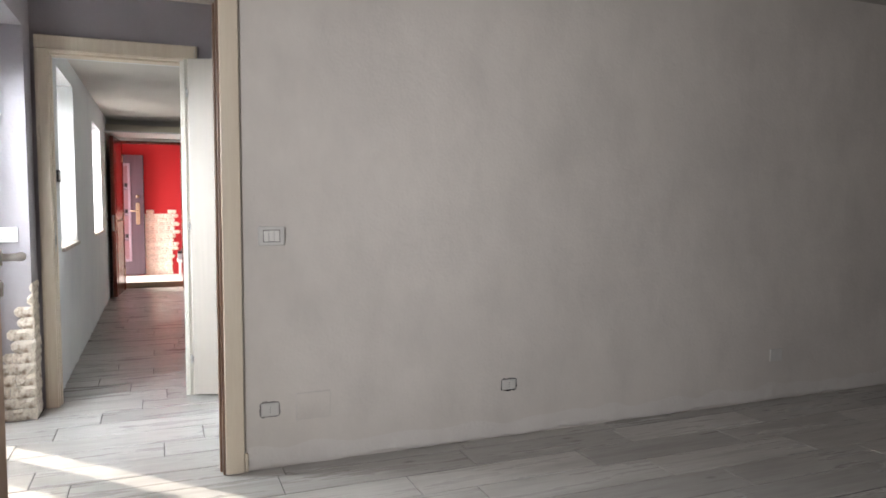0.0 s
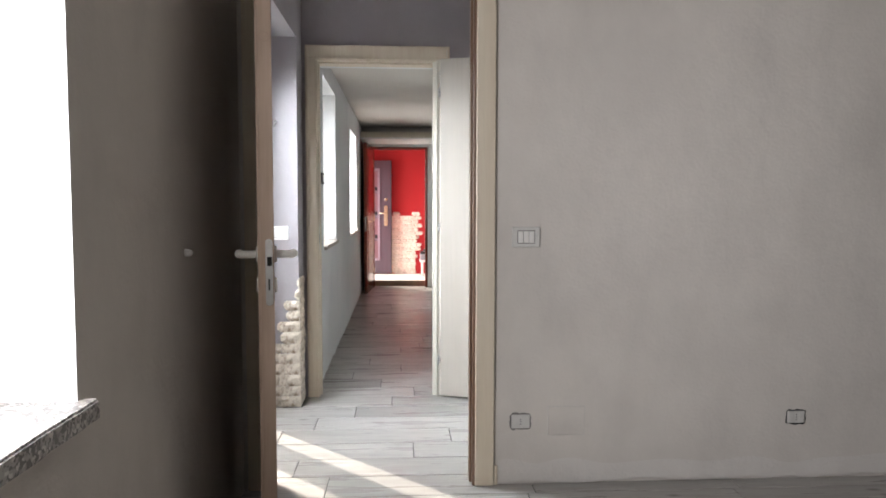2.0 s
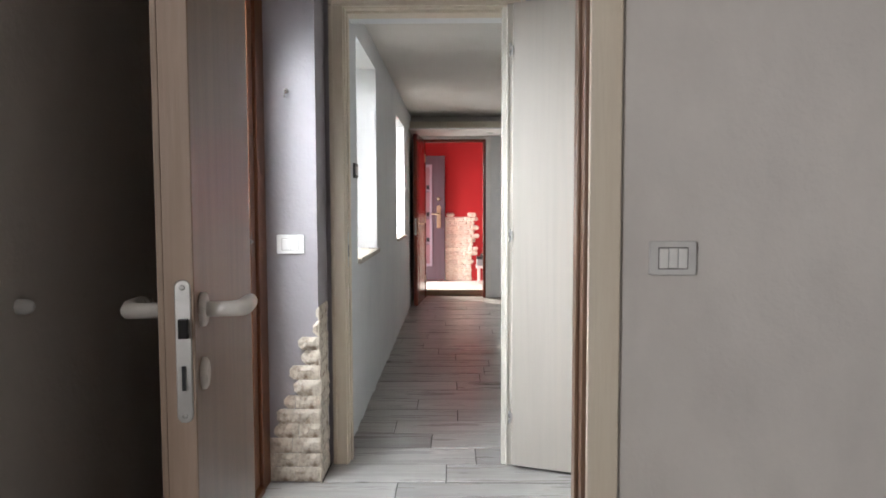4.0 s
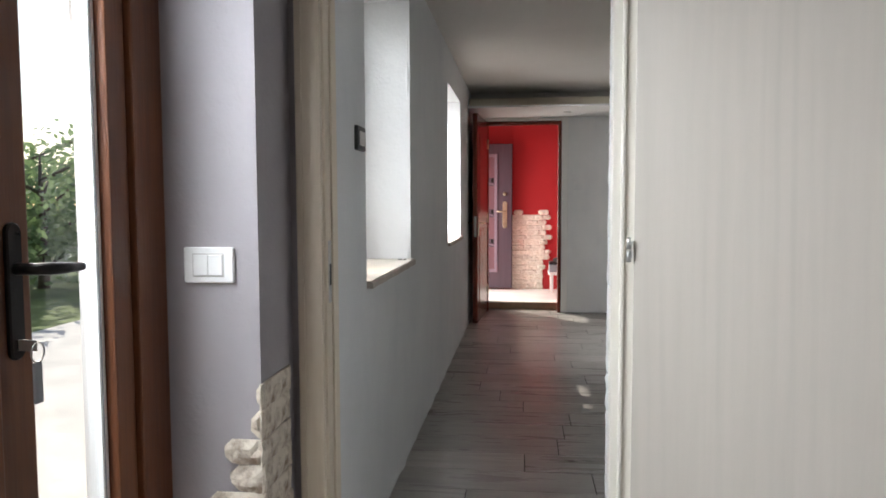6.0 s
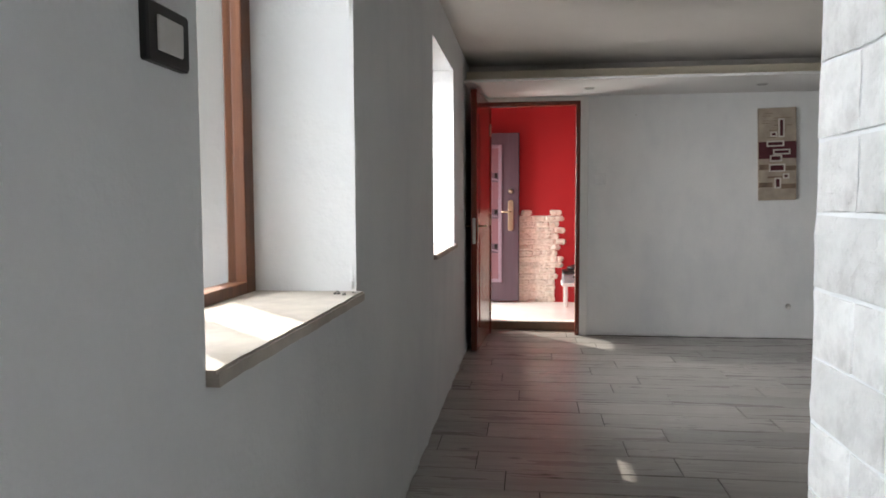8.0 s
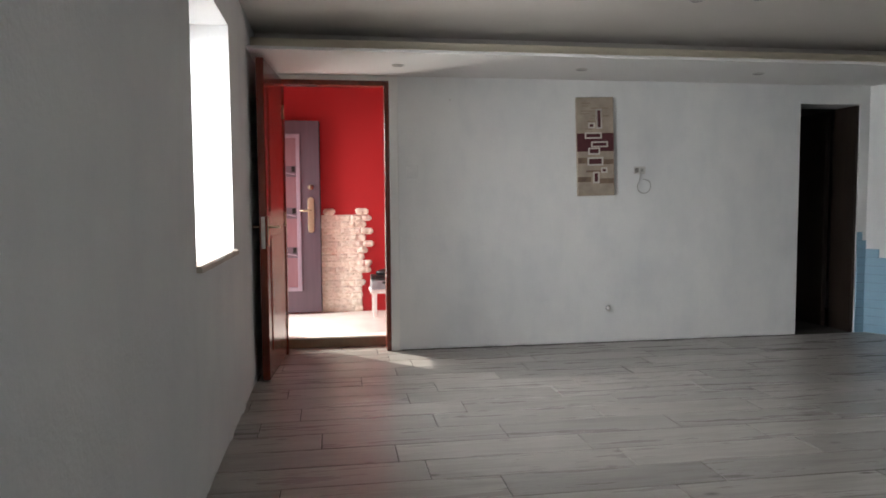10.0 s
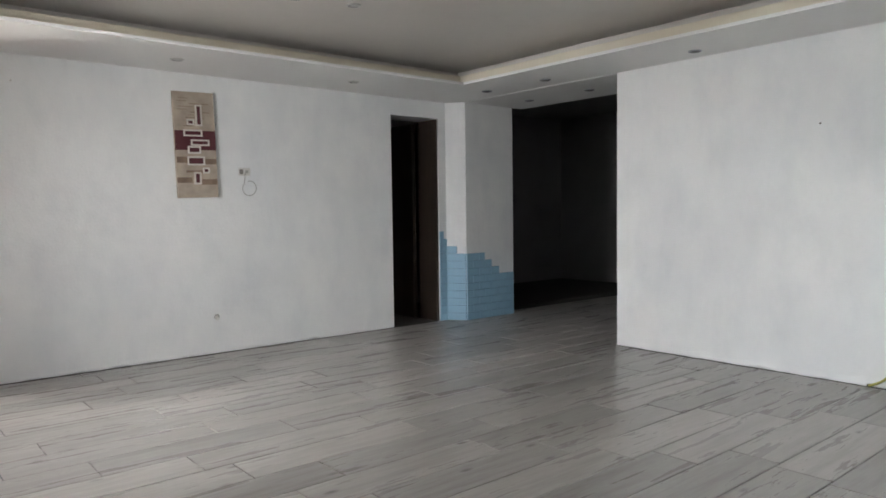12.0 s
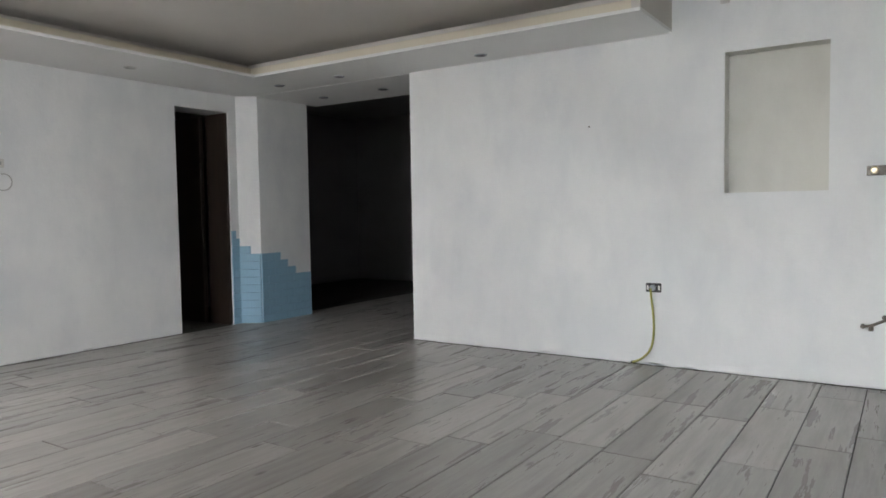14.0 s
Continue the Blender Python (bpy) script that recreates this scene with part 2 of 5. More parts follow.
M_WHITESTONE = stone_veneer("white_washed_stone", (0.78, 0.77, 0.75), (0.60, 0.585, 0.565))
M_MORTAR = plaster("pale_mortar", (0.69, 0.655, 0.62), (0.53, 0.495, 0.465), amount=0.9, grain=0.8)
M_SWITCH = plain("white_switch_plastic", (0.85, 0.85, 0.83), 0.3, vary=0.04, grain=0)
M_ROCKER = plain("faded_white_plastic", (0.74, 0.72, 0.69), 0.4, vary=0.06, grain=0)
M_SWITCHWALL = plain("paint_spattered_plate", (0.60, 0.585, 0.56), 0.5, vary=0.08, grain=0.05)
M_BLACK = plain("black_plastic", (0.015, 0.015, 0.016), 0.4, vary=0.2)
M_BLACKMETAL = plain("black_iron", (0.018, 0.016, 0.015), 0.35, 0.6)
M_STEEL = plain("brushed_steel", (0.66, 0.65, 0.63), 0.42, 1.0)
M_WHITEMETAL = plain("white_lacquered_handle", (0.74, 0.70, 0.65), 0.3, vary=0.06)
M_TARNISH = plain("tarnished_steel", (0.17, 0.15, 0.13), 0.42, 0.7, vary=0.5, scale=60)
M_BRASS = plain("brass", (0.58, 0.48, 0.34), 0.36, 1.0)
M_GREYPLASTIC = plain("grey_case_plastic", (0.32, 0.34, 0.37), 0.4)
M_YGREEN = plain("yellow_green_sheath", (0.34, 0.33, 0.08), 0.45)
M_WIRE = plain("grey_wire", (0.38, 0.38, 0.36), 0.5)
M_CANVAS = plain("beige_canvas", (0.46, 0.385, 0.31), 0.8, vary=0.35, scale=9)
M_CANVASDARK = plain("dark_maroon_band", (0.085, 0.014, 0.02), 0.7)
M_CANVASBROWN = plain("brown_canvas_stripe", (0.24, 0.165, 0.12), 0.8, vary=0.4, scale=14)
M_SILVER = plain("raised_silver_outline", (0.70, 0.67, 0.62), 0.4, 0.2)
M_DARKGAP = plain("dark_floor_gap", (0.03, 0.028, 0.026), 0.9)
M_FLOORD = plain("pale_entry_tile", (0.84, 0.81, 0.76), 0.35, vary=0.12, scale=4)
M_THRESH = plain("brown_step_stone", (0.30, 0.225, 0.15), 0.5, vary=0.3, scale=12)
M_PAVING = plain("pale_concrete_paving", (0.70, 0.68, 0.64), 0.85, vary=0.2, scale=3)
M_GRASS = plain("meadow_grass", (0.17, 0.23, 0.06), 0.9, vary=0.5, scale=2)
M_LEAF = leaf_mat()
M_BARK = plain("bark", (0.13, 0.10, 0.07), 0.9, vary=0.4, scale=12)
M_GLASS = glass_mat()
M_LENS = plain("lamp_lens", (0.55, 0.55, 0.53), 0.25)


# ---- building helpers ----
def mesh_from(bm, name, mats):
    me = bpy.data.meshes.new(name)
    bm.normal_update()
    bm.to_mesh(me)
    bm.free()
    for m in (mats if isinstance(mats, (list, tuple)) else [mats]):
        me.materials.append(m)
    return me


def solo(name, bm, material, label, category, kind="", group="", at=None):
    ob = new(name, mesh_from(bm, name, material))
    if at is not None:
        ob.matrix_world = at
    return tagged(ob, label, category, group, kind)


def box(bm, x0, x1, y0, y1, z0, z1, bevel=0.0, mat=0, segs=2):
    """Adds a block, with rounded edges if asked."""
    vs = [bm.verts.new((x, y, z)) for z in (z0, z1) for y in (y0, y1) for x in (x0, x1)]
    fs = [bm.faces.new([vs[i] for i in q]) for q in
          ((0, 2, 3, 1), (4, 5, 7, 6), (0, 1, 5, 4), (2, 6, 7, 3), (0, 4, 6, 2), (1, 3, 7, 5))]
    for f in fs:
        f.material_index = mat
    if bevel:
        edges = list({e for f in fs for e in f.edges})
        bmesh.ops.bevel(bm, geom=edges, offset=bevel, segments=segs, affect="EDGES", profile=0.6)
    return fs


def bx(*a, **k):
    bm = bmesh.new()
    box(bm, *a, **k)
    return bm


def prism(bm, pts, z0, z1, mat=0):
    """Adds an upright block over a plan outline."""
    lo = [bm.verts.new((x, y, z0)) for x, y in pts]
    hi = [bm.verts.new((x, y, z1)) for x, y in pts]
    n = len(pts)
    fs = [bm.faces.new(list(reversed(lo))), bm.faces.new(hi)]
    fs += [bm.faces.new((lo[i], lo[(i + 1) % n], hi[(i + 1) % n], hi[i])) for i in range(n)]
    for f in fs:
        f.material_index = mat
    bmesh.ops.recalc_face_normals(bm, faces=fs)
    return fs


def tube(bm, pts, r, n=10, mat=0):
    """Adds a round bar through the points."""
    pts = [Vector(p) for p in pts]
    rings = []
    for i, p in enumerate(pts):
        d = (pts[min(i + 1, len(pts) - 1)] - pts[max(i - 1, 0)]).normalized()
        u = d.orthogonal().normalized() if i == 0 else (rings_u - d * rings_u.dot(d)).normalized()
        rings_u = u
        w = d.cross(u)
        rr = r[i] if isinstance(r, (list, tuple)) else r
        rings.append([bm.verts.new(p + (u * math.cos(a) + w * math.sin(a)) * rr)
                      for a in (2 * math.pi * k / n for k in range(n))])
    fs = []
    for a, b in zip(rings, rings[1:]):
        fs += [bm.faces.new((a[k], a[(k + 1) % n], b[(k + 1) % n], b[k])) for k in range(n)]
    fs += [bm.faces.new(list(reversed(rings[0]))), bm.faces.new(rings[-1])]
    for f in fs:
        f.material_index = mat
        f.smooth = len(f.verts) == 4
    return fs


def paint(ob, rule):
    """Chooses a material slot for every face from its centre and normal."""
    for f in ob.data.polygons:
        f.material_index = rule(f.center, f.normal)
    return ob


def blocks(name, boxes, mats, label, category="wall", rule=None):
    bm = bmesh.new()
    for b in boxes:
        box(bm, *b)
    ob = solo(name, bm, mats, label, category, "structure")
    return paint(ob, rule) if rule else ob


# ---- large structure ----
TOP = 2.75
# room A: front wall with the first doorway
blocks("wall_1", [(-0.12, -0.042, -7.275, -7.2, -0.05, TOP), (0.895, 6.0, -7.275, -7.2, -0.05, TOP),
                  (-0.042, 0.895, -7.275, -7.2, 2.13, TOP)], [M_GREIGE, M_LILAC],
       "patched greige plaster wall with switch and sockets", rule=lambda c, n: 1 if n.y > 0.5 else 0)
# outer wall of room A with its window
blocks("wall_2", [(-0.5, -0.12, -12.2, -9.92, -0.05, TOP), (-0.5, -0.12, -8.775, -7.15, -0.05, TOP),
                  (-0.5, -0.12, -9.92, -8.775, -0.05, 0.77), (-0.5, -0.12, -9.92, -8.775, 2.16, TOP)],
       [M_GREIGE, M_REVEAL, M_OUTER], "greige outer wall with a deep window reveal",
       rule=lambda c, n: 2 if n.x < -0.5 else (1 if abs(n.x) < 0.5 and -9.95 < c.y < -8.7 else 0))
# unseen walls that close the room, their darkness set to limit bounce
blocks("wall_3", [(5.9, 6.1, -12.2, -7.15, -0.05, TOP)], [M_LOWBOUNCE], "unseen side wall, dark brown-grey to cut bounced light")
blocks("wall_4", [(-0.5, 6.1, -12.3, -12.2, -0.05, TOP)], [M_LOWBOUNCE], "unseen back wall, dark brown-grey to cut bounced light")
# hall B: outer wall around the glazed door
blocks("wall_5", [(-0.5, -0.376, -6.05, -5.82, -0.05, TOP), (-0.376, -0.06, -6.05, -5.82, -0.05, TOP), (-0.5, -0.06, -7.2, -6.05, 2.19, TOP),
                  (-0.5, -0.301, -7.2, -7.12, -0.05, 2.19)],
       [M_LILAC, M_OUTER], "lilac grey wall stub and lintel round the glazed door", rule=lambda c, n: 1 if n.x < -0.5 or c.x < -0.38 else 0)
blocks("wall_6", [(1.9, 2.0, -7.2, -5.82, -0.05, TOP)], [M_LILAC], "lilac grey side wall of the hall")
# wall between hall and living room, second doorway
blocks("wall_7", [(-0.5, 0.013, -5.82, -5.74, -0.05, TOP), (0.785, 5.3, -5.82, -5.46, -0.05, TOP),
                  (0.013, 0.785, -5.82, -5.46, 2.125, TOP)], [M_LILAC, M_WHITE],
       "thick dividing wall, lilac grey and white", rule=lambda c, n: 0 if n.y < -0.5 else 1)
# living room: outer wall with two windows
W1 = (-5.215, -4.265, 0.885, 2.125)
W2 = (-2.605, -1.605, 0.865, 2.03)
blocks("wall_8", [(-0.5, 0, -5.74, W1[0], -0.05, TOP), (-0.5, 0, W1[1], W2[0], -0.05, TOP), (-0.5, 0, W2[1], 0.3, -0.05, TOP),
                  (-0.5, 0, W1[0], W1[1], -0.05, W1[2] + 0.006), (-0.5, 0, W2[0], W2[1], -0.05, W2[2] + 0.006),
                  (-0.5, 0, W1[0], W1[1], W1[3], TOP), (-0.5, 0, W2[0], W2[1], W2[3], TOP)],
       [M_PATCH, M_REVEAL, M_OUTER], "uneven white plaster wall with two deep windows",
       rule=lambda c, n: 2 if n.x < -0.5 else (1 if abs(n.x) < 0.5 else 0))
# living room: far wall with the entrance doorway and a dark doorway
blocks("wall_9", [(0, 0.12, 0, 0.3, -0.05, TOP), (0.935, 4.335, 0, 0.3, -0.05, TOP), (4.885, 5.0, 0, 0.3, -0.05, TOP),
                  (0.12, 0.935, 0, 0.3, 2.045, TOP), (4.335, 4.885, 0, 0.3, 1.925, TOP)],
       [M_WHITE, M_RED, M_SHADEPAINT], "white plaster wall with two doorways",
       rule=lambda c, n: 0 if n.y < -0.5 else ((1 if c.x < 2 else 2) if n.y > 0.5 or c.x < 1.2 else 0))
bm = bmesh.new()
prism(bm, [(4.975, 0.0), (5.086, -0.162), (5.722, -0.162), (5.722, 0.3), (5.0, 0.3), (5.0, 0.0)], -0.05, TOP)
paint(solo("wall_10", bm, [M_WHITE, M_SHADEPAINT], "white wall pier with a slanted side and blue painted base", "wall", "structure"),
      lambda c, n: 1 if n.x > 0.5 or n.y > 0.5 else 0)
# right wall with a shallow niche
NI = (-4.76, -4.21, 1.09, 1.92)
blocks("wall_11", [(5.08, 5.3, -5.46, NI[0], -0.05, TOP), (5.08, 5.3, NI[1], -1.894, -0.05, TOP), (5.08, 5.3, NI[0], NI[1], -0.05, NI[2]),
                   (5.08, 5.3, NI[0], NI[1], NI[3], TOP), (5.2, 5.3, NI[0], NI[1], NI[2], NI[3])],
       [M_WHITE, M_NICHE, M_SHADEPAINT], "white plaster wall with a shallow niche",
       rule=lambda c, n: 2 if n.x > 0.5 else (1 if c.x > 5.12 and -5 < c.y < -4 and c.z < 2 else 0))
# unlit rooms beyond, their darkness partly put into the wall colour
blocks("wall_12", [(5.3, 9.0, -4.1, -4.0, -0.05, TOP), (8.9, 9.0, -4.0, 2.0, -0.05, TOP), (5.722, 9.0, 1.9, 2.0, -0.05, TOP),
                   (5.722, 5.8, 0.3, 2.0, -0.05, TOP)], [M_SHADEPAINT], "walls of the unlit room beyond the passage")
blocks("wall_13", [(2.5, 5.722, 2.4, 2.5, -0.05, TOP), (2.5, 2.6, 0.3, 2.4, -0.05, TOP), (5.6, 5.722, 0.3, 2.4, -0.05, TOP)], [M_SHADEPAINT],
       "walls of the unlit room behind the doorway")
# red entry
blocks("wall_14", [(-0.45, 1.9, 2.05, 2.2, -0.05, TOP), (1.75, 1.9, 0.3, 2.05, -0.05, TOP)], [M_RED], "bright red painted entry wall")
blocks("wall_15", [(-0.65, -0.45, 0.3, 0.97, -0.05, TOP), (-0.65, -0.45, 1.9, 2.2, -0.05, TOP), (-0.65, -0.45, 0.97, 1.9, 2.1, TOP)],
       [M_RED, M_OUTER], "red painted outer wall with the entrance opening", rule=lambda c, n: 1 if n.x < -0.5 else 0)

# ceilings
blocks("ceiling_1", [(-0.5, 6.1, -12.3, -7.2, 2.52, 2.74)], [M_CEILCUT], "painted ceiling darkened to cut bounced light", "ceiling")
blocks("ceiling_2", [(-0.5, 2.0, -7.2, -5.75, 2.5, 2.74)], [M_CEIL], "plain painted hall ceiling", "ceiling")
CZ = 2.28
blocks("ceiling_3", [(-0.1, 5.2, -5.7, 0.1, CZ, 2.74)], [M_CEIL], "warm white flat ceiling", "ceiling")
blocks("ceiling_4", [(-0.66, 1.9, 0.2, 2.2, 2.4, 2.74), (2.5, 5.8, 0.2, 2.5, 2.3, 2.74), (5.85, 9.0, -4.1, 2.0, 2.4, 2.74)], [M_SHADEPAINT],
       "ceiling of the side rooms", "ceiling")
SZ, LIP, RIM = 2.08, 0.02, 2.197
bm = bmesh.new()
box(bm, 0, 4.465, -0.838, 0.0, SZ, SZ + LIP)
box(bm, 4.465, 5.08, -3.9, 0.0, SZ, SZ + LIP)
box(bm, 5.08, 5.87, -1.9, -0.15, SZ - 0.004, SZ + 0.05)
box(bm, 5.80, 5.87, -1.9, -0.15, SZ + 0.05, 2.74)
solo("ceiling_5", bm, M_SOFFIT, "white dropped plasterboard border under the ceiling", "ceiling", "structure")
# low upstand behind the lip, an open light trough, and the wall of the recess
bm = bmesh.new()
for b in ((0, 4.62, -0.63, -0.59, SZ + LIP, RIM), (4.62, 4.66, -3.85, -0.59, SZ + LIP, RIM)):
    box(bm, *b, bevel=0.006)
solo("cove_moulding", bm, M_COVE, "cream moulding along the ceiling recess", "moulding", "structure")
bm = bmesh.new()
for b in ((0, 4.80, -0.39, -0.35, SZ + LIP, CZ), (4.80, 4.84, -3.85, -0.35, SZ + LIP, CZ), (4.4655, 5.08, -3.9, -3.85, SZ + LIP, CZ)):
    box(bm, *b)
solo("ceiling_6", bm, M_CEIL, "shaded inner wall of the ceiling recess", "ceiling", "structure")

# roof over the house, unseen overhang added to cut the sun; ground outside
blocks("roof", [(-1.74, 9.2, -12.6, 1.2, 2.75, 2.9), (-1.5, 9.2, 1.2, 2.8, 2.75, 2.9)], [M_OUTER], "flat roof slab with an added overhang that cuts the sun", "roof")
bm = bmesh.new()
box(bm, -120, 60, -70, 70, -0.3, -0.12)
solo("ground", bm, M_GRASS, "grassy ground round the house", "ground", "structure")
bm = bmesh.new()
box(bm, -4.2, -0.45, -14, 6, -0.12, -0.06, 0.01)
solo("pavement", bm, M_PAVING, "sunlit pale concrete paving along the house", "pavement", "structure")

# ---- doors, windows and things ----
BASE = {}
M_GAP = plain("crumbled_dark_plaster", (0.26, 0.245, 0.23), 0.9, vary=0.6, scale=60)


def thing(name, label, category, kind="", group="", at=(0, 0, 0), turn=0.0):
    """An Empty at a thing's base; its parts are given in the place's own metres unless it is turned."""
    e = new(name)
    e.matrix_world = pose(*at, 0, 0, turn)
    BASE[e] = e.matrix_world.copy()
    return tagged(e, label, category, group, kind)


def part(name, bm, material, parent, label="", local=False):
    m = BASE.get(parent, Matrix.Identity(4))
    if not local:
        bmesh.ops.transform(bm, matrix=m.inverted(), verts=bm.verts)
    ob = new(name, mesh_from(bm, name, material))
    ob.parent = parent
    BASE[ob] = m
    return tagged(ob, label)


def rounded(w, h, d, r, y=0.0, n=5):
    """A plate with rounded corners in the xz plane, its front at -d."""
    bm = bmesh.new()
    pts = []
    for cx, cz, a0 in ((w / 2 - r, h / 2 - r, 0), (-w / 2 + r, h / 2 - r, 90), (-w / 2 + r, -h / 2 + r, 180), (w / 2 - r, -h / 2 + r, 270)):
        for i in range(n + 1):
            a = radians(a0 + 90 * i / n)
            pts.append((cx + r * math.cos(a), cz + r * math.sin(a)))
    e = min(0.0025, d * 0.4)
    rings = [[bm.verts.new((x * s, yy, z * t)) for x, z in pts] for yy, s, t in
             ((y, 1, 1), (y - d + e, 1, 1), (y - d, 1 - 2 * e / w, 1 - 2 * e / h))]
    for a, b in zip(rings, rings[1:]):
        for i in range(len(pts)):
            j = (i + 1) % len(pts)
            bm.faces.new((a[i], b[i], b[j], a[j]))
    bm.faces.new(rings[-1])
    bm.faces.new(list(reversed(rings[0])))
    bmesh.ops.recalc_face_normals(bm, faces=bm.faces)
    return bm


def moved(bm, m):
    bmesh.ops.transform(bm, matrix=m, verts=bm.verts)
    return bm


def lathe(prof, n=20):
    """A turned shape about -y from (radius, depth) pairs."""
    bm = bmesh.new()
    rings = [[bm.verts.new((r * math.cos(2 * math.pi * k / n), -d, r * math.sin(2 * math.pi * k / n))) for k in range(n)] for r, d in prof]
    for a, b in zip(rings, rings[1:]):
        for k in range(n):
            f = bm.faces.new((a[k], a[(k + 1) % n], b[(k + 1) % n], b[k]))
            f.smooth = True
    bm.faces.new(rings[-1])
    bm.faces.new(list(reversed(rings[0])))
    bmesh.ops.recalc_face_normals(bm, faces=bm.faces)
    return bm


def lever(parent, m, material, reach=0.06, length=0.11, r=0.0095, name="handle", label=""):
    """A rosette, a neck standing off by reach, and a lever along +x of the pose m."""
    ro = part("rosette" if name == "handle" else name, moved(lathe([(0.026, 0), (0.026, 0.006), (0.022, 0.009)]), m), material, parent, label, True)
    bm = bmesh.new()
    tube(bm, [(0, -0.006, 0), (0, -reach * 0.7, 0), (0.008, -reach * 0.95, 0), (0.03, -reach, 0), (length * 0.75, -reach, -0.002), (length, -reach * 0.96, -0.004)],
         [r, r, r * 1.15, r * 1.2, r * 1.1, r * 0.85])
    part("lever", moved(bm, m), material, parent, label, True)
    return ro


# -- first doorway: walnut lining, cream casing, leaf folded back along the wall
d1 = thing("door_1", "open walnut door with cream casing and white handles", "door", "structure", at=(0.485, -7.21, 0))
for nm, b in (("jamb", (-0.040, -0.015, -7.288, -7.192, 0, 2.105)), ("jamb", (0.856, 0.893, -7.288, -7.192, 0, 2.105)), ("head_jamb", (-0.040, 0.893, -7.288, -7.192, 2.105, 2.13))):
    part(nm, bx(*b, bevel=0.003), M_WALNUT, d1)
part("door_stop", bx(0.846, 0.856, -7.245, -7.195, 0, 2.1, bevel=0.003), M_WALNUT, d1)
for nm, b in (("casing", (0.867, 0.949, -7.297, -7.277, 0, 2.19)), ("casing", (-0.1, -0.028, -7.297, -7.277, 0, 2.19)), ("head_casing", (-0.0998, 0.9508, -7.2965, -7.277, 2.118, 2.19))):
    part(nm, bx(*b, bevel=0.006, segs=3), M_CREAM, d1, "cream laminate casing strip")
part("casing_foot", bx(0.951, 0.966, -7.289, -7.276, 0, 0.085, bevel=0.003), M_CREAM, d1)
L1 = BASE[d1].inverted() @ pose(-0.009, -7.304, 0, 0, 0, -79.3)
LW = 0.79
leaf = part("door_leaf", moved(bx(0.0, LW, -0.020, 0.0245, 0.012, 2.105, bevel=0.0025), L1), M_WALNUT, d1, "walnut laminate door leaf seen edge-on", True)
part("edge_band", moved(bx(LW - 0.001, LW + 0.0025, -0.0155, 0.0235, 0.014, 2.103), L1), M_OAKEDGE, leaf, "light brown edge band", True)
part("edge_lip", moved(bx(LW - 0.015, LW + 0.004, -0.0245, -0.0155, 0.012, 2.105, bevel=0.002), L1), M_OAKEDGE, leaf, "", True)
E1 = L1 @ pose(LW + 0.0022, 0.0095, 0, 0, 0, 90)
lp = part("lock_plate", moved(rounded(0.022, 0.205, 0.003, 0.0105), E1 @ pose(0, 0, 1.010)), M_STEEL, leaf, "white steel lock plate with latch", True)
part("latch", moved(bx(-0.006, 0.008, -0.012, -0.002, 1.03, 1.058, bevel=0.002), E1), M_BLACKMETAL, lp, "", True)
part("bolt_slot", moved(bx(-0.003, 0.002, -0.006, -0.002, 0.955, 0.99), E1), M_BLACK, lp, "", True)
for z in (0.918, 1.102):
    part("screw", moved(lathe([(0.004, 0), (0.004, 0.002), (0.002, 0.003)], 8), E1 @ pose(0, -0.002, z)), M_STEEL, lp, "", True)
part("screw_cover", moved(lathe([(0.014, 0), (0.014, 0.002), (0.012, 0.003)], 16), E1 @ pose(-0.004, 0, 1.72)), M_OAKEDGE, leaf, "", True)
for side in (1, -1):
    mm = L1 @ pose(LW - 0.055, 0.0245 if side > 0 else -0.020, 1.062) @ pose(0, 0, 0, 0, 0, 180 if side > 0 else 0)
    lever(leaf, mm if side > 0 else mm @ Matrix.Diagonal((-1, 1, 1, 1)), M_WHITEMETAL, 0.062, 0.125, 0.0115, label="white lacquered lever handle")
    part("keyhole_rosette", moved(lathe([(0.024, 0), (0.024, 0.006), (0.019, 0.009)]), mm @ pose(0, 0, -0.097)), M_WHITEMETAL, leaf, "", True)


def wall_plate(name, label, w, h, m, body, rockers=2, rocker=None, frame_gap=None, d=0.009, group=""):
    t = thing(name, label, "switch" if "switch" in name else "socket", group=group)
    t.matrix_world = m
    BASE[t] = m.copy()
    part("plate", rounded(w, h, d, 0.005), body, t, local=True)
    if frame_gap:
        part("dark_gap", rounded(w * 0.64, h * 0.66, 0.0012, 0.003, -d + 0.0005), frame_gap, t, local=True)
    if rockers:
        ww = w * 0.60 / rockers
        for i in range(rockers):
            part("rocker", moved(rounded(ww - 0.0015, h * 0.58, 0.004, 0.002, -d + 0.0005), pose(-w * 0.30 + ww * (i + 0.5), 0, 0, 1.2 * (-1) ** i)), rocker or body, t, local=True)
    return t


wall_plate("light_switch", "paint-spattered triple light switch on greige wall", 0.119, 0.086, pose(1.083, -7.2752, 1.08), M_SWITCHWALL, 3, M_ROCKER, M_GAP, d=0.012)


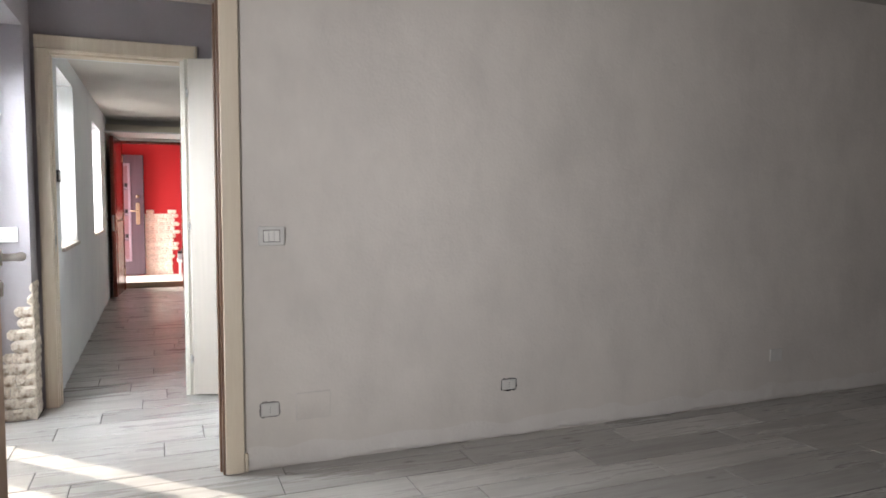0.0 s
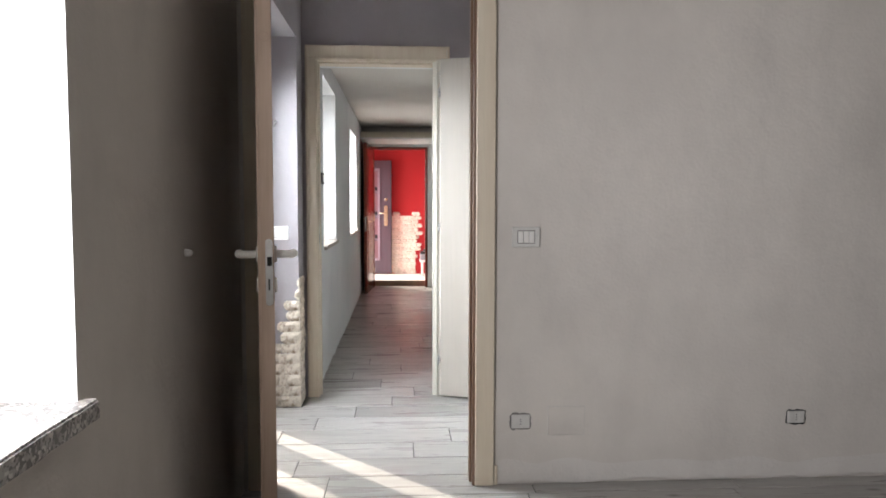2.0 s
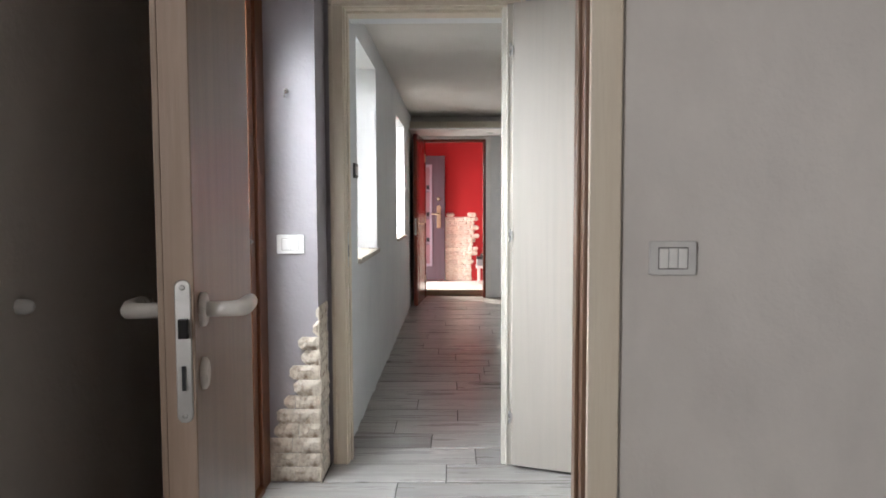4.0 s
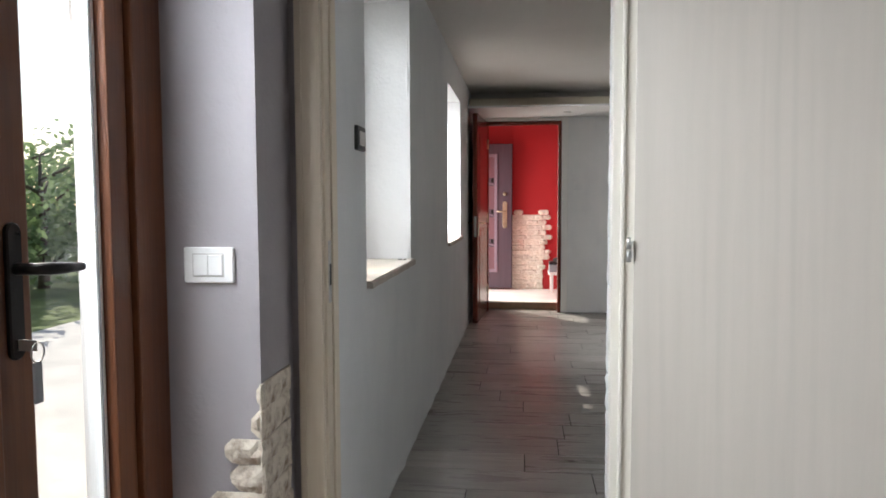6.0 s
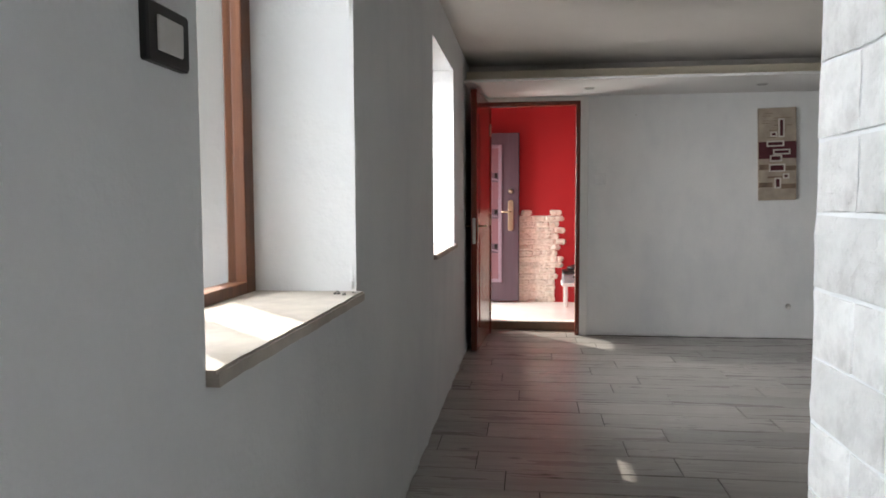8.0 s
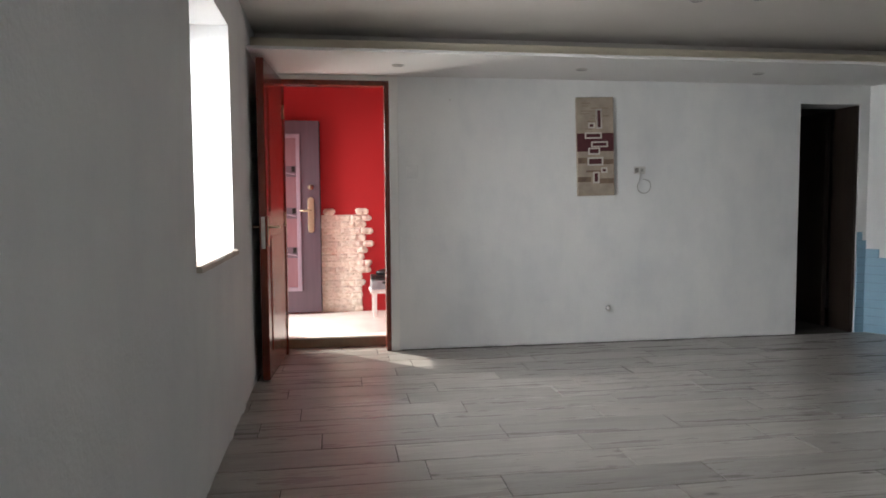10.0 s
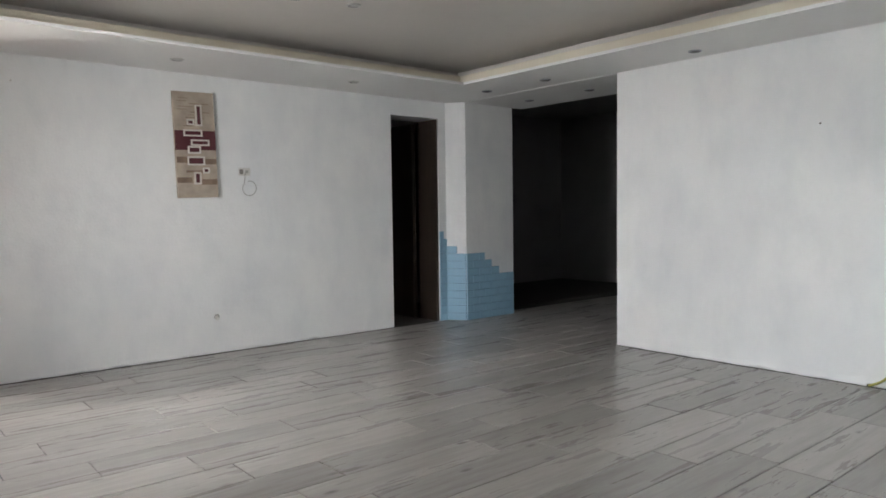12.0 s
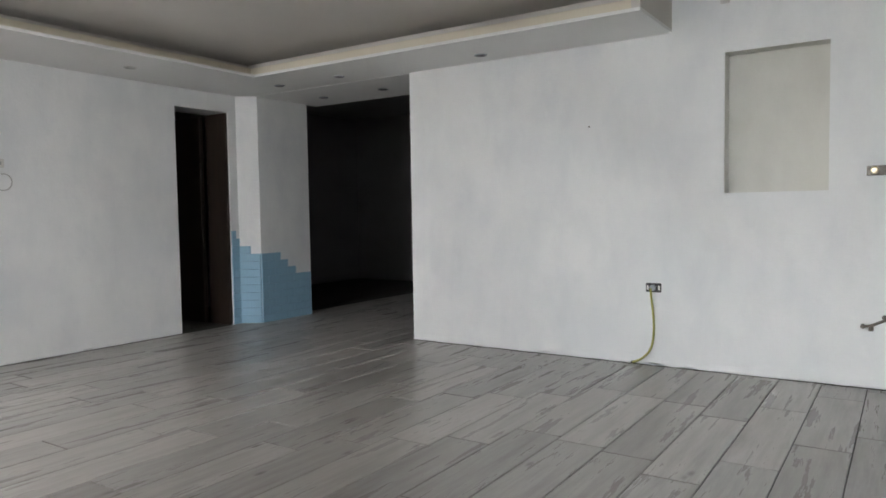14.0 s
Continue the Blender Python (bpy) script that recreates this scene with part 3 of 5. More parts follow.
def chiselled_socket(x, z, w, h, label, rim, seed, n=26):
    """A socket whose plate is gone: a ragged dark gap round the insert, with three holes."""
    t = thing("wall_socket", label, "socket", at=(x, -7.275, z))
    r = random.Random(seed)
    bm = bmesh.new()
    pts = []
    for i in range(n):
        a = 2 * math.pi * i / n
        k = (abs(math.cos(a)) ** 6 + abs(math.sin(a)) ** 6) ** (-1 / 6)
        pts.append((k * math.cos(a) * w / 2 * r.uniform(0.93, 1.09), k * math.sin(a) * h / 2 * r.uniform(0.9, 1.12)))
    vs = [bm.verts.new((px, -0.0025, pz)) for px, pz in pts]
    vb = [bm.verts.new((px, 0.0, pz)) for px, pz in pts]
    bm.faces.new(vs)
    for i in range(n):
        bm.faces.new((vb[i], vb[(i + 1) % n], vs[(i + 1) % n], vs[i]))
    bmesh.ops.recalc_face_normals(bm, faces=bm.faces)
    part("ragged_gap", bm, rim, t, local=True)
    ins = part("insert", rounded(w * 0.87, h * 0.82, 0.006, 0.004), M_SWITCHWALL, t, local=True)
    for k in (-1, 0, 1):
        part("hole", moved(lathe([(0.0022, 0), (0.0022, 0.001)], 8), pose(0, -0.0058, 0.011 * k)), M_BLACK, ins, local=True)
    for sx in (-0.27, 0.27):
        part("blank", moved(rounded(w * 0.2, h * 0.6, 0.002, 0.002), pose(w * 0.9 * sx, -0.0055, 0)), M_SWITCHWALL, ins, local=True)


chiselled_socket(1.067, 0.277, 0.092, 0.074, "wall socket without plate in a ragged hole", M_GAP, 3)
chiselled_socket(2.303, 0.277, 0.092, 0.066, "wall socket insert with a black rim", M_BLACK, 8)
jc = thing("junction_cover", "painted-over junction box cover on the wall", "cover", at=(1.268, -7.275, 0.277))
part("joint", rounded(0.163, 0.129, 0.0012, 0.003), M_SWITCHWALL, jc, local=True)
part("lid", rounded(0.1595, 0.1255, 0.004, 0.003), M_GREIGE, jc, local=True)
tagged(solo("wall_socket_cover", moved(rounded(0.10, 0.075, 0.006, 0.006), pose(4.18, -7.275, 0.285)), M_SWITCHWALL, "painted-over blank socket plate on greige wall", "socket"))
tagged(solo("door_stopper", moved(lathe([(0.012, 0), (0.012, 0.012), (0.009, 0.02), (0.004, 0.024)], 14), pose(-0.12, -8.03, 1.067, 0, 0, 90)), M_SWITCH,
            "small white round stopper on the side wall", "door stopper"))


def plaster_bead(name, a, b, seed, material, r=0.013):
    """An uneven rounded arris of plaster from a to b."""
    a, b = Vector(a), Vector(b)
    n = max(8, int((b - a).length / 0.03))
    pts, rad = [], []
    for i in range(n + 1):
        p = a.lerp(b, i / n)
        q = p * 5 + Vector((seed * 2.3, seed, 0))
        pts.append(p + Vector((0.002 * noise.noise(q), 0.004 * noise.noise(q + Vector((3, 8, 1))), 0.003 * noise.noise(q * 1.7))))
        rad.append(r * (1 + 0.15 * noise.noise(q * 3)))
    bm = bmesh.new()
    tube(bm, pts, rad, 10)
    solo(name, bm, material, "uneven rounded plaster edge of a window reveal", "trim", "structure")


for k, (w, seed) in enumerate(((W1, 3), (W2, 9))):
    plaster_bead("trim_%d" % (10 + 3 * k), (-0.0125, w[1] + 0.0125, w[2] + 0.04), (-0.0125, w[1] + 0.0125, w[3]), seed, M_PATCH)
    plaster_bead("trim_%d" % (11 + 3 * k), (-0.0125, w[0] - 0.0125, w[2] + 0.04), (-0.0125, w[0] - 0.0125, w[3]), seed + 1, M_PATCH)
    plaster_bead("trim_%d" % (12 + 3 * k), (-0.0125, w[0], w[3] + 0.0125), (-0.0125, w[1], w[3] + 0.0125), seed + 2, M_PATCH)


# -- windows: orange-brown frames deep in the reveals
def window(name, y0, y1, z0, z1, x, label):
    w = thing(name, label, "window", "structure", at=(x, (y0 + y1) / 2, z0))
    f = 0.065
    for nm, b in (("window_frame", (x - 0.06, x, y0, y0 + f, z0, z1)), ("window_frame", (x - 0.06, x, y1 - f, y1, z0, z1)),
                  ("window_frame", (x - 0.06, x, y0 + f, y1 - f, z0, z0 + f)), ("window_frame", (x - 0.06, x, y0 + f, y1 - f, z1 - f, z1)),
                  ("mullion", (x - 0.062, x + 0.012, (y0 + y1) / 2 - 0.055, (y0 + y1) / 2 + 0.055, z0 + f, z1 - f))):
        part(nm, bx(*b, bevel=0.004), M_TEAK, w)
    for a, b in ((y0 + f, (y0 + y1) / 2 - 0.055), ((y0 + y1) / 2 + 0.055, y1 - f)):
        pane = part("pane", bx(x - 0.035, x - 0.030, a - 0.005, b + 0.005, z0 + f - 0.005, z1 - f + 0.005), M_GLASS, w)
        pane.visible_shadow = False
    return w


window("window_1", -9.92, -8.775, 0.81, 2.16, -0.38, "brown wooden casement window in a deep white reveal")
window("window_2", W1[0], W1[1], W1[2], W1[3], -0.30, "orange-brown wooden window in a deep white reveal")
window("window_3", W2[0], W2[1], W2[2], W2[3], -0.30, "orange-brown wooden window by the far corner")


def sill(name, x0, x1, y0, y1, z, th, mat, label, seed, chips=0.004):
    """A stone slab with a worn front edge."""
    bm = bmesh.new()
    box(bm, x0, x1, y0, y1, z - th, z)
    bmesh.ops.subdivide_edges(bm, edges=[e for e in bm.edges if abs(e.verts[0].co.y - e.verts[1].co.y) > 0.1], cuts=28)
    bmesh.ops.bevel(bm, geom=[e for e in bm.edges if e.verts[0].co.x > x1 - 1e-4 and e.verts[1].co.x > x1 - 1e-4 and e.verts[0].co.z > z - 1e-4 and e.verts[1].co.z > z - 1e-4],
                    offset=0.005, segments=2, affect="EDGES")
    r = random.Random(seed)
    for v in bm.verts:
        if v.co.x > x1 - 0.02:
            v.co.x += noise.noise(v.co * 17) * chips
            v.co.z += noise.noise(v.co * 23 + Vector((5, 0, 0))) * chips * 0.6
    solo(name, bm, mat, label, "window sill", "structure")


sill("window_sill_1", -0.40, -0.085, -9.94, -8.755, 0.81, 0.042, M_GRANITE, "speckled grey granite window sill", 1, 0.003)
sill("window_sill_2", -0.31, 0.022, W1[0] - 0.002, W1[1] + 0.004, W1[2] + 0.033, 0.026, M_SILL, "worn beige stone window sill", 2, 0.0028)
sill("window_sill_3", -0.31, 0.022, W2[0] - 0.01, W2[1] + 0.02, W2[2] + 0.035, 0.026, M_SILL, "worn beige stone window sill", 3, 0.0028)

# -- glazed double door of the hall
gd = thing("door_2", "closed orange-brown glazed double door with black handle", "door", "structure", at=(-0.32, -6.6, 0))
GX0, GX1 = -0.355, -0.29
for nm, b in (("door_frame", (GX0 - 0.02, GX1 + 0.012, -6.172, -6.052, 0, 2.19)), ("door_frame", (GX0 - 0.02, GX1 + 0.012, -7.12, -7.05, 0, 2.19)),
              ("head_frame", (GX0 - 0.02, GX1 + 0.012, -7.05, -6.172, 2.12, 2.19)), ("threshold", (GX0 - 0.02, GX1 + 0.02, -7.05, -6.172, 0, 0.03))):
    part(nm, bx(*b, bevel=0.005), M_TEAK, gd)
for y0, y1, s0, s1, tag in ((-6.585, -6.178, 0.10, 0.068, "n"), (-7.045, -6.587, 0.075, 0.115, "s")):
    lf = part("door_leaf", bx(GX0, GX1, y0, y0 + s0, 0.035, 2.115, bevel=0.005), M_TEAK, gd)
    part("stile", bx(GX0, GX1, y1 - s1, y1, 0.035, 2.115, bevel=0.005), M_TEAK, lf)
    part("bottom_rail", bx(GX0, GX1, y0 + s0, y1 - s1, 0.035, 0.15, bevel=0.005), M_TEAK, lf)
    part("top_rail", bx(GX0, GX1, y0 + s0, y1 - s1, 2.02, 2.115, bevel=0.005), M_TEAK, lf)
    pane = part("pane", bx(-0.327, -0.321, y0 + s0 - 0.006, y1 - s1 + 0.006, 0.145, 2.025), M_GLASS, lf)
    pane.visible_shadow = False
for sy in (-6.274, -6.731):
    part("white_seal", bx(-0.345, -0.312, sy + 0.007, sy + 0.027, 0.15, 2.02, bevel=0.002), M_SWITCH, gd, "white glazing seal")
    part("seal_line", bx(-0.3125, -0.3105, sy + 0.012, sy + 0.0145, 0.15, 2.02), M_GREYPLASTIC, gd)
part("cover_strip", bx(GX1, GX1 + 0.012, -6.605, -6.575, 0.04, 2.11, bevel=0.004), M_TEAK, gd)
esc = part("escutcheon", moved(rounded(0.034, 0.225, 0.008, 0.016), BASE[gd].inverted() @ pose(GX1, -6.528, 1.045, 0, 0, 90)), M_BLACKMETAL, gd, "black iron handle plate", True)
bm = bmesh.new()
tube(bm, [(GX1 + 0.006, -6.528, 1.082), (GX1 + 0.045, -6.528, 1.082), (GX1 + 0.058, -6.515, 1.082), (GX1 + 0.06, -6.48, 1.080), (GX1 + 0.058, -6.43, 1.078)], [0.010, 0.010, 0.011, 0.010, 0.007])
part("lever", bm, M_BLACKMETAL, esc)
key = part("key", bx(GX1 + 0.008, GX1 + 0.04, -6.5305, -6.5275, 0.948, 0.966, bevel=0.001), M_STEEL, esc, "steel key with a ring and tag")
bm = bmesh.new()
tube(bm, [(GX1 + 0.04, -6.528 + 0.016 * math.sin(a), 0.946 + 0.016 * math.cos(a)) for a in (k * math.pi / 8 for k in range(17))], 0.0014, 6)
part("key_ring", bm, M_STEEL, key)
part("key_tag", bx(GX1 + 0.036, GX1 + 0.042, -6.538, -6.520, 0.862, 0.93, bevel=0.002), M_GREYPLASTIC, key)

wall_plate("light_switch", "clean white light switch on lilac grey wall", 0.118, 0.082, pose(-0.175, -6.0502, 1.047), M_SWITCH, 2, M_SWITCH, M_SWITCHWALL)
hk = thing("wall_hook", "small steel hook screwed into lilac grey wall", "hook", at=(-0.185, -6.05, 1.70))
part("base", moved(lathe([(0.011, 0), (0.011, 0.004), (0.006, 0.008)], 12), Matrix.Identity(4)), M_STEEL, hk, local=True)
bm = bmesh.new()
tube(bm, [(0, -0.005, 0), (0, -0.025, -0.002), (0, -0.034, -0.016), (0, -0.028, -0.03), (0, -0.02, -0.028)], 0.003, 8)
part("hook", bm, M_STEEL, hk, local=True)

# -- second doorway: cream casing, pale leaf swung back against the wall
d2 = thing("door_3", "open pale bleached-wood door with cream casing", "door", "structure", at=(0.41, -5.76, 0))
# right-hand members use the lighter copy, coloured as daylight strikes them
for nm, b in (("jamb", (0.014, 0.037, -5.838, -5.738, 0, 2.10)), ("jamb", (0.748, 0.784, -5.838, -5.800, 0, 2.10)), ("head_jamb", (0.014, 0.784, -5.838, -5.688, 2.10, 2.124))):
    part(nm, bx(*b, bevel=0.003), M_CREAMLIT if b[0] > 0.7 else M_CREAM, d2)
for nm, b in (("door_stop", (0.037, 0.044, -5.795, -5.748, 0, 2.088)), ("door_stop", (0.037, 0.758, -5.795, -5.70, 2.088, 2.10))):
    part(nm, bx(*b, bevel=0.003), M_CREAMLIT if b[0] > 0.7 else M_CREAM, d2)
for nm, b in (("casing", (-0.038, 0.026, -5.848, -5.8215, 0, 2.112)), ("casing", (0.772, 0.853, -5.848, -5.8215, 0, 2.112)), ("head_casing", (-0.038, 0.853, -5.8478, -5.8215, 2.113, 2.192))):
    part(nm, bx(*b, bevel=0.007, segs=3), M_CREAMLIT if b[0] > 0.7 else M_CREAM, d2, "cream moulded casing")
for b in ((0.022, 0.030, -5.855, -5.83, 0, 2.106), (-0.024, -0.018, -5.852, -5.845, 0, 2.17), (0.768, 0.776, -5.855, -5.83, 0, 2.106), (0.832, 0.838, -5.852, -5.845, 0, 2.17)):
    part("casing_bead", bx(*b, bevel=0.0025), M_CREAMLIT if b[0] > 0.7 else M_CREAM, d2)
part("head_bead", bx(0.030, 0.768, -5.855, -5.83, 2.106, 2.114, bevel=0.0025), M_CREAM, d2)
sp = part("strike_plate", bx(0.0372, 0.0395, -5.822, -5.802, 0.93, 1.09), M_STEEL, d2, "steel strike plate")
part("slot", bx(0.0385, 0.041, -5.818, -5.806, 0.975, 1.03), M_BLACK, sp)
L2 = BASE[d2].inverted() @ pose(0.797, -5.862, 0, 0, 0, -19)
lf = part("door_leaf", moved(bx(0.004, 0.734, -0.021, 0.021, 0.012, 2.108, bevel=0.003), L2), M_PALE, d2, "pale bleached-wood laminate leaf", True)
part("edge_band", moved(bx(0.733, 0.7355, -0.019, 0.019, 0.014, 2.106), L2), M_CREAM, lf, "", True)
for z in (0.24, 1.075, 1.90):
    hg = bmesh.new()
    tube(hg, [(-0.006, -0.03, z - 0.029), (-0.006, -0.03, z - 0.0015)], 0.005, 12)
    tube(hg, [(-0.006, -0.03, z + 0.0015), (-0.006, -0.03, z + 0.029)], 0.005, 12)
    box(hg, -0.004, 0.004, -0.030, -0.0205, z - 0.02, z + 0.02)
    part("hinge", moved(hg, L2), M_STEEL, lf, "bright steel hinge", True)
mm = L2 @ pose(0.655, -0.021, 1.115)
lever(lf, mm @ Matrix.Diagonal((-1, 1, 1, 1)), M_BLACK, 0.05, 0.12, 0.0095, label="black lever handle")
part("keyhole_rosette", moved(lathe([(0.024, 0), (0.024, 0.006), (0.019, 0.008)]), L2 @ pose(0.655, -0.021, 1.03)), M_BLACK, lf, "", True)

# -- dark switch by the living room window
wall_plate("light_switch", "dark framed light switch by the window", 0.110, 0.078, pose(0.0, -5.318, 1.395, 0, 0, 90), M_BLACK, 1, M_SWITCHWALL, d=0.012)

# -- entrance doorway: mahogany frame and leaf
d3 = thing("door_4", "open glossy mahogany door with white plaster surround", "door", "structure", at=(0.53, 0.05, 0))
for nm, b in (("door_frame", (0.122, 0.160, -0.012, 0.10, 0, 2.042)), ("door_frame", (0.898, 0.933, -0.012, 0.10, 0, 2.042)), ("head_frame", (0.160, 0.898, -0.012, 0.10, 2.005, 2.042))):
    part(nm, bx(*b, bevel=0.004), M_MAHOG, d3)
for nm, b in (("surround", (0.934, 1.0, -0.014, -0.002, 0, 2.076)), ("surround", (0.05, 0.121, -0.014, -0.002, 0, 2.076)), ("surround", (0.121, 0.934, -0.0135, -0.002, 2.043, 2.076))):
    part(nm, bx(*b, bevel=0.003), M_SOFFIT, d3, "white painted plaster surround")
L3 = BASE[d3].inverted() @ pose(0.128, -0.018, 0, 0, 0, -90 - 4.0)
lf = part("door_leaf", moved(bx(0.0, 0.80, -0.024, 0.024, 0.012, 2.035, bevel=0.004), L3), M_MAHOG, d3, "dark red-brown varnished leaf", True)
for z0, z1 in ((0.18, 0.92), (1.08, 1.86)):
    for side in (-1, 1):
        part("raised_panel", moved(bx(0.13, 0.67, side * 0.0245 - 0.005, side * 0.0245 + 0.005, z0, z1, bevel=0.0045), L3), M_MAHOG, lf, "", True)
part("lock_plate", moved(bx(0.7995, 0.803, -0.012, 0.012, 0.85, 1.05, bevel=0.001), L3), M_STEEL, lf, "steel lock plate", True)
for side in (-1, 1):
    mm = L3 @ pose(0.745, side * 0.024, 0.985) @ (Matrix.Identity(4) if side < 0 else pose(0, 0, 0, 0, 0, 180))
    part("handle_plate", moved(rounded(0.036, 0.19, 0.005, 0.015), mm @ pose(0, 0, -0.03)), M_BRASS, lf, "brass handle plate", True)
    bm = bmesh.new()
    sx = -1 if side < 0 else 1
    tube(bm, [(0, -0.004, 0), (0, -0.045, 0), (sx * 0.015, -0.055, 0), (sx * 0.06, -0.056, 0.003), (sx * 0.105, -0.052, -0.006)], [0.008, 0.008, 0.009, 0.008, 0.006])
    part("lever", moved(bm, mm), M_BRASS, lf, "brass lever", True)
for z in (0.25, 1.02, 1.8):
    hg = bmesh.new()
    tube(hg, [(-0.006, 0.028, z - 0.05), (-0.006, 0.028, z + 0.05)], 0.007, 10)
    part("hinge", moved(hg, L3), M_BRASS, lf, "", True)
tagged(solo("door_step", bx(0.121, 0.934, 0.2, 0.3, 0.0, 0.073, bevel=0.008), [M_THRESH], "worn brown stone step in the doorway", "step", "structure"))
tagged(solo("step_tread", bx(0.123, 0.932, 0.196, 0.31, 0.073, 0.084, bevel=0.003), [M_FLOORD], "pale tile tread on the step", "step", "structure"))

# -- plum security door standing open in the entry
pd = thing("door_5", "open plum-coloured security door with brass handle", "door", "structure", at=(-0.03, 1.96, 0.015))
PX0, PX1, PY = -0.44, 0.378, 1.93
body = part("door_leaf", bx(PX0, PX1, PY, PY + 0.06, 0.02, 1.965, bevel=0.006), M_PURPLE, pd)
part("leaf_edge", bx(PX1 - 0.004, PX1 + 0.006, PY + 0.004, PY + 0.056, 0.02, 1.965, bevel=0.002), M_BLACKMETAL, pd)
for nm, b in (("panel_moulding", (0.145, 0.185, 0.24, 1.83)), ("panel_moulding", (-0.36, -0.32, 0.24, 1.83)), ("panel_moulding", (-0.32, 0.145, 1.79, 1.83)), ("panel_moulding", (-0.32, 0.145, 0.24, 0.28))):
    part(nm, bx(b[0], b[1], PY - 0.012, PY + 0.002, b[2], b[3], bevel=0.005), M_PLUMLIGHT, body, "lighter plum raised moulding")
part("panel_field", bx(-0.32, 0.145, PY - 0.003, PY + 0.002, 0.28, 1.79), M_PLUMFIELD, body, "reddish plum panel")
for z in (0.60, 1.0, 1.42):
    part("panel_band", bx(-0.32, 0.145, PY - 0.006, PY - 0.001, z - 0.02, z + 0.09, bevel=0.002), M_PURPLE, body)
    bm = bmesh.new()
    tube(bm, [(-0.31 + 0.46 * k / 12, PY - 0.004, z + 0.035 * math.sin(math.pi * k / 12)) for k in range(13)], 0.008, 8)
    part("curved_bead", bm, M_PLUMLIGHT, body)
    part("stud", bx(0.098, 0.133, PY - 0.01, PY + 0.002, z + 0.03, z + 0.085, bevel=0.004), M_BLACKMETAL, body)
part("knob", moved(lathe([(0.028, 0), (0.028, 0.006), (0.02, 0.016), (0.022, 0.03), (0.012, 0.036)]), pose(0.285, PY, 1.295)), M_BRASS, body, "round brass knob")
hp = part("handle_plate", moved(rounded(0.062, 0.36, 0.01, 0.03), pose(0.285, PY, 1.015)), M_BRASS, body, "long brass handle plate")
bm = bmesh.new()
tube(bm, [(0.285, PY - 0.008, 1.06), (0.285, PY - 0.05, 1.06), (0.27, PY - 0.06, 1.06), (0.215, PY - 0.06, 1.058), (0.175, PY - 0.055, 1.064)], [0.01, 0.01, 0.011, 0.01, 0.007])
part("lever", bm, M_BRASS, hp)

# -- bench and case in the entry
be = thing("bench", "low white bench against the red wall", "bench", at=(1.12, 1.78, 0))
part("seat", bx(0.86, 1.5, 1.6, 1.96, 0.235, 0.27, bevel=0.006), M_SWITCH, be)
for x in (0.89, 1.44):
    for y in (1.62, 1.91):
        part("leg", bx(x, x + 0.035, y, y + 0.035, 0.0, 0.235, bevel=0.003), M_SWITCH, be)
cs = thing("tool_case", "grey plastic case with a dark lid on bench", "case", at=(1.05, 1.76, 0.27))
part("body", bx(0.87, 1.24, 1.64, 1.88, 0.27, 0.365, bevel=0.012), M_GREYPLASTIC, cs)
part("lid", bx(0.87, 1.24, 1.64, 1.88, 0.368, 0.405, bevel=0.012), M_BLACK, cs, "dark lid")
part("handle", bx(0.98, 1.12, 1.615, 1.64, 0.33, 0.35, bevel=0.005), M_BLACK, cs)
bm = bmesh.new()
bmesh.ops.create_icosphere(bm, subdivisions=3, radius=0.5)
for v in bm.verts:
    k = 1 + 0.25 * noise.noise(v.co * 3)
    v.co = Vector((1.06 + v.co.x * 0.26 * k, 1.77 + v.co.y * 0.18 * k, max(0.406, 0.425 + v.co.z * 0.09 * k)))
for f in bm.faces:
    f.smooth = True
tagged(solo("cloth_bag", bm, M_BLACK, "crumpled dark cloth bag on the case", "bag"))

# -- picture on the white wall
pt = thing("painting", "tall abstract canvas in beige with a maroon band", "painting")
pm = pose(2.552, -0.003, 1.562) @ pose(0, 0, 0, 0, 1.55, 0).inverted()
pt.matrix_world = pm
BASE[pt] = pm.copy()
part("canvas", bx(-0.151, 0.151, -0.026, 0.0, -0.384, 0.384, bevel=0.003), M_CANVAS, pt, local=True)
part("maroon_band", bx(-0.1505, 0.1505, -0.0275, -0.024, -0.037, 0.104), M_CANVASDARK, pt, "dark maroon painted band", True)
for z0, z1, x0, x1 in ((-0.13, -0.085, -0.145, -0.03), (-0.14, -0.1, 0.04, 0.15), (-0.275, -0.235, -0.15, -0.04), (-0.29, -0.25, 0.02, 0.149), (-0.2, -0.185, -0.08, 0.09)):
    part("brown_stripe", bx(x0, x1, -0.0268, -0.024, z0, z1), M_CANVASBROWN, pt, "brown brushed stripe", True)
pr = random.Random(4)
for i in range(11):
    z = 0.335 - i * 0.02
    x0 = pr.uniform(-0.14, -0.02)
    part("brush_streak", bx(x0, x0 + pr.uniform(0.06, 0.16), -0.0267, -0.024, z, z + pr.uniform(0.0025, 0.006)), M_CANVASBROWN, pt, local=True)
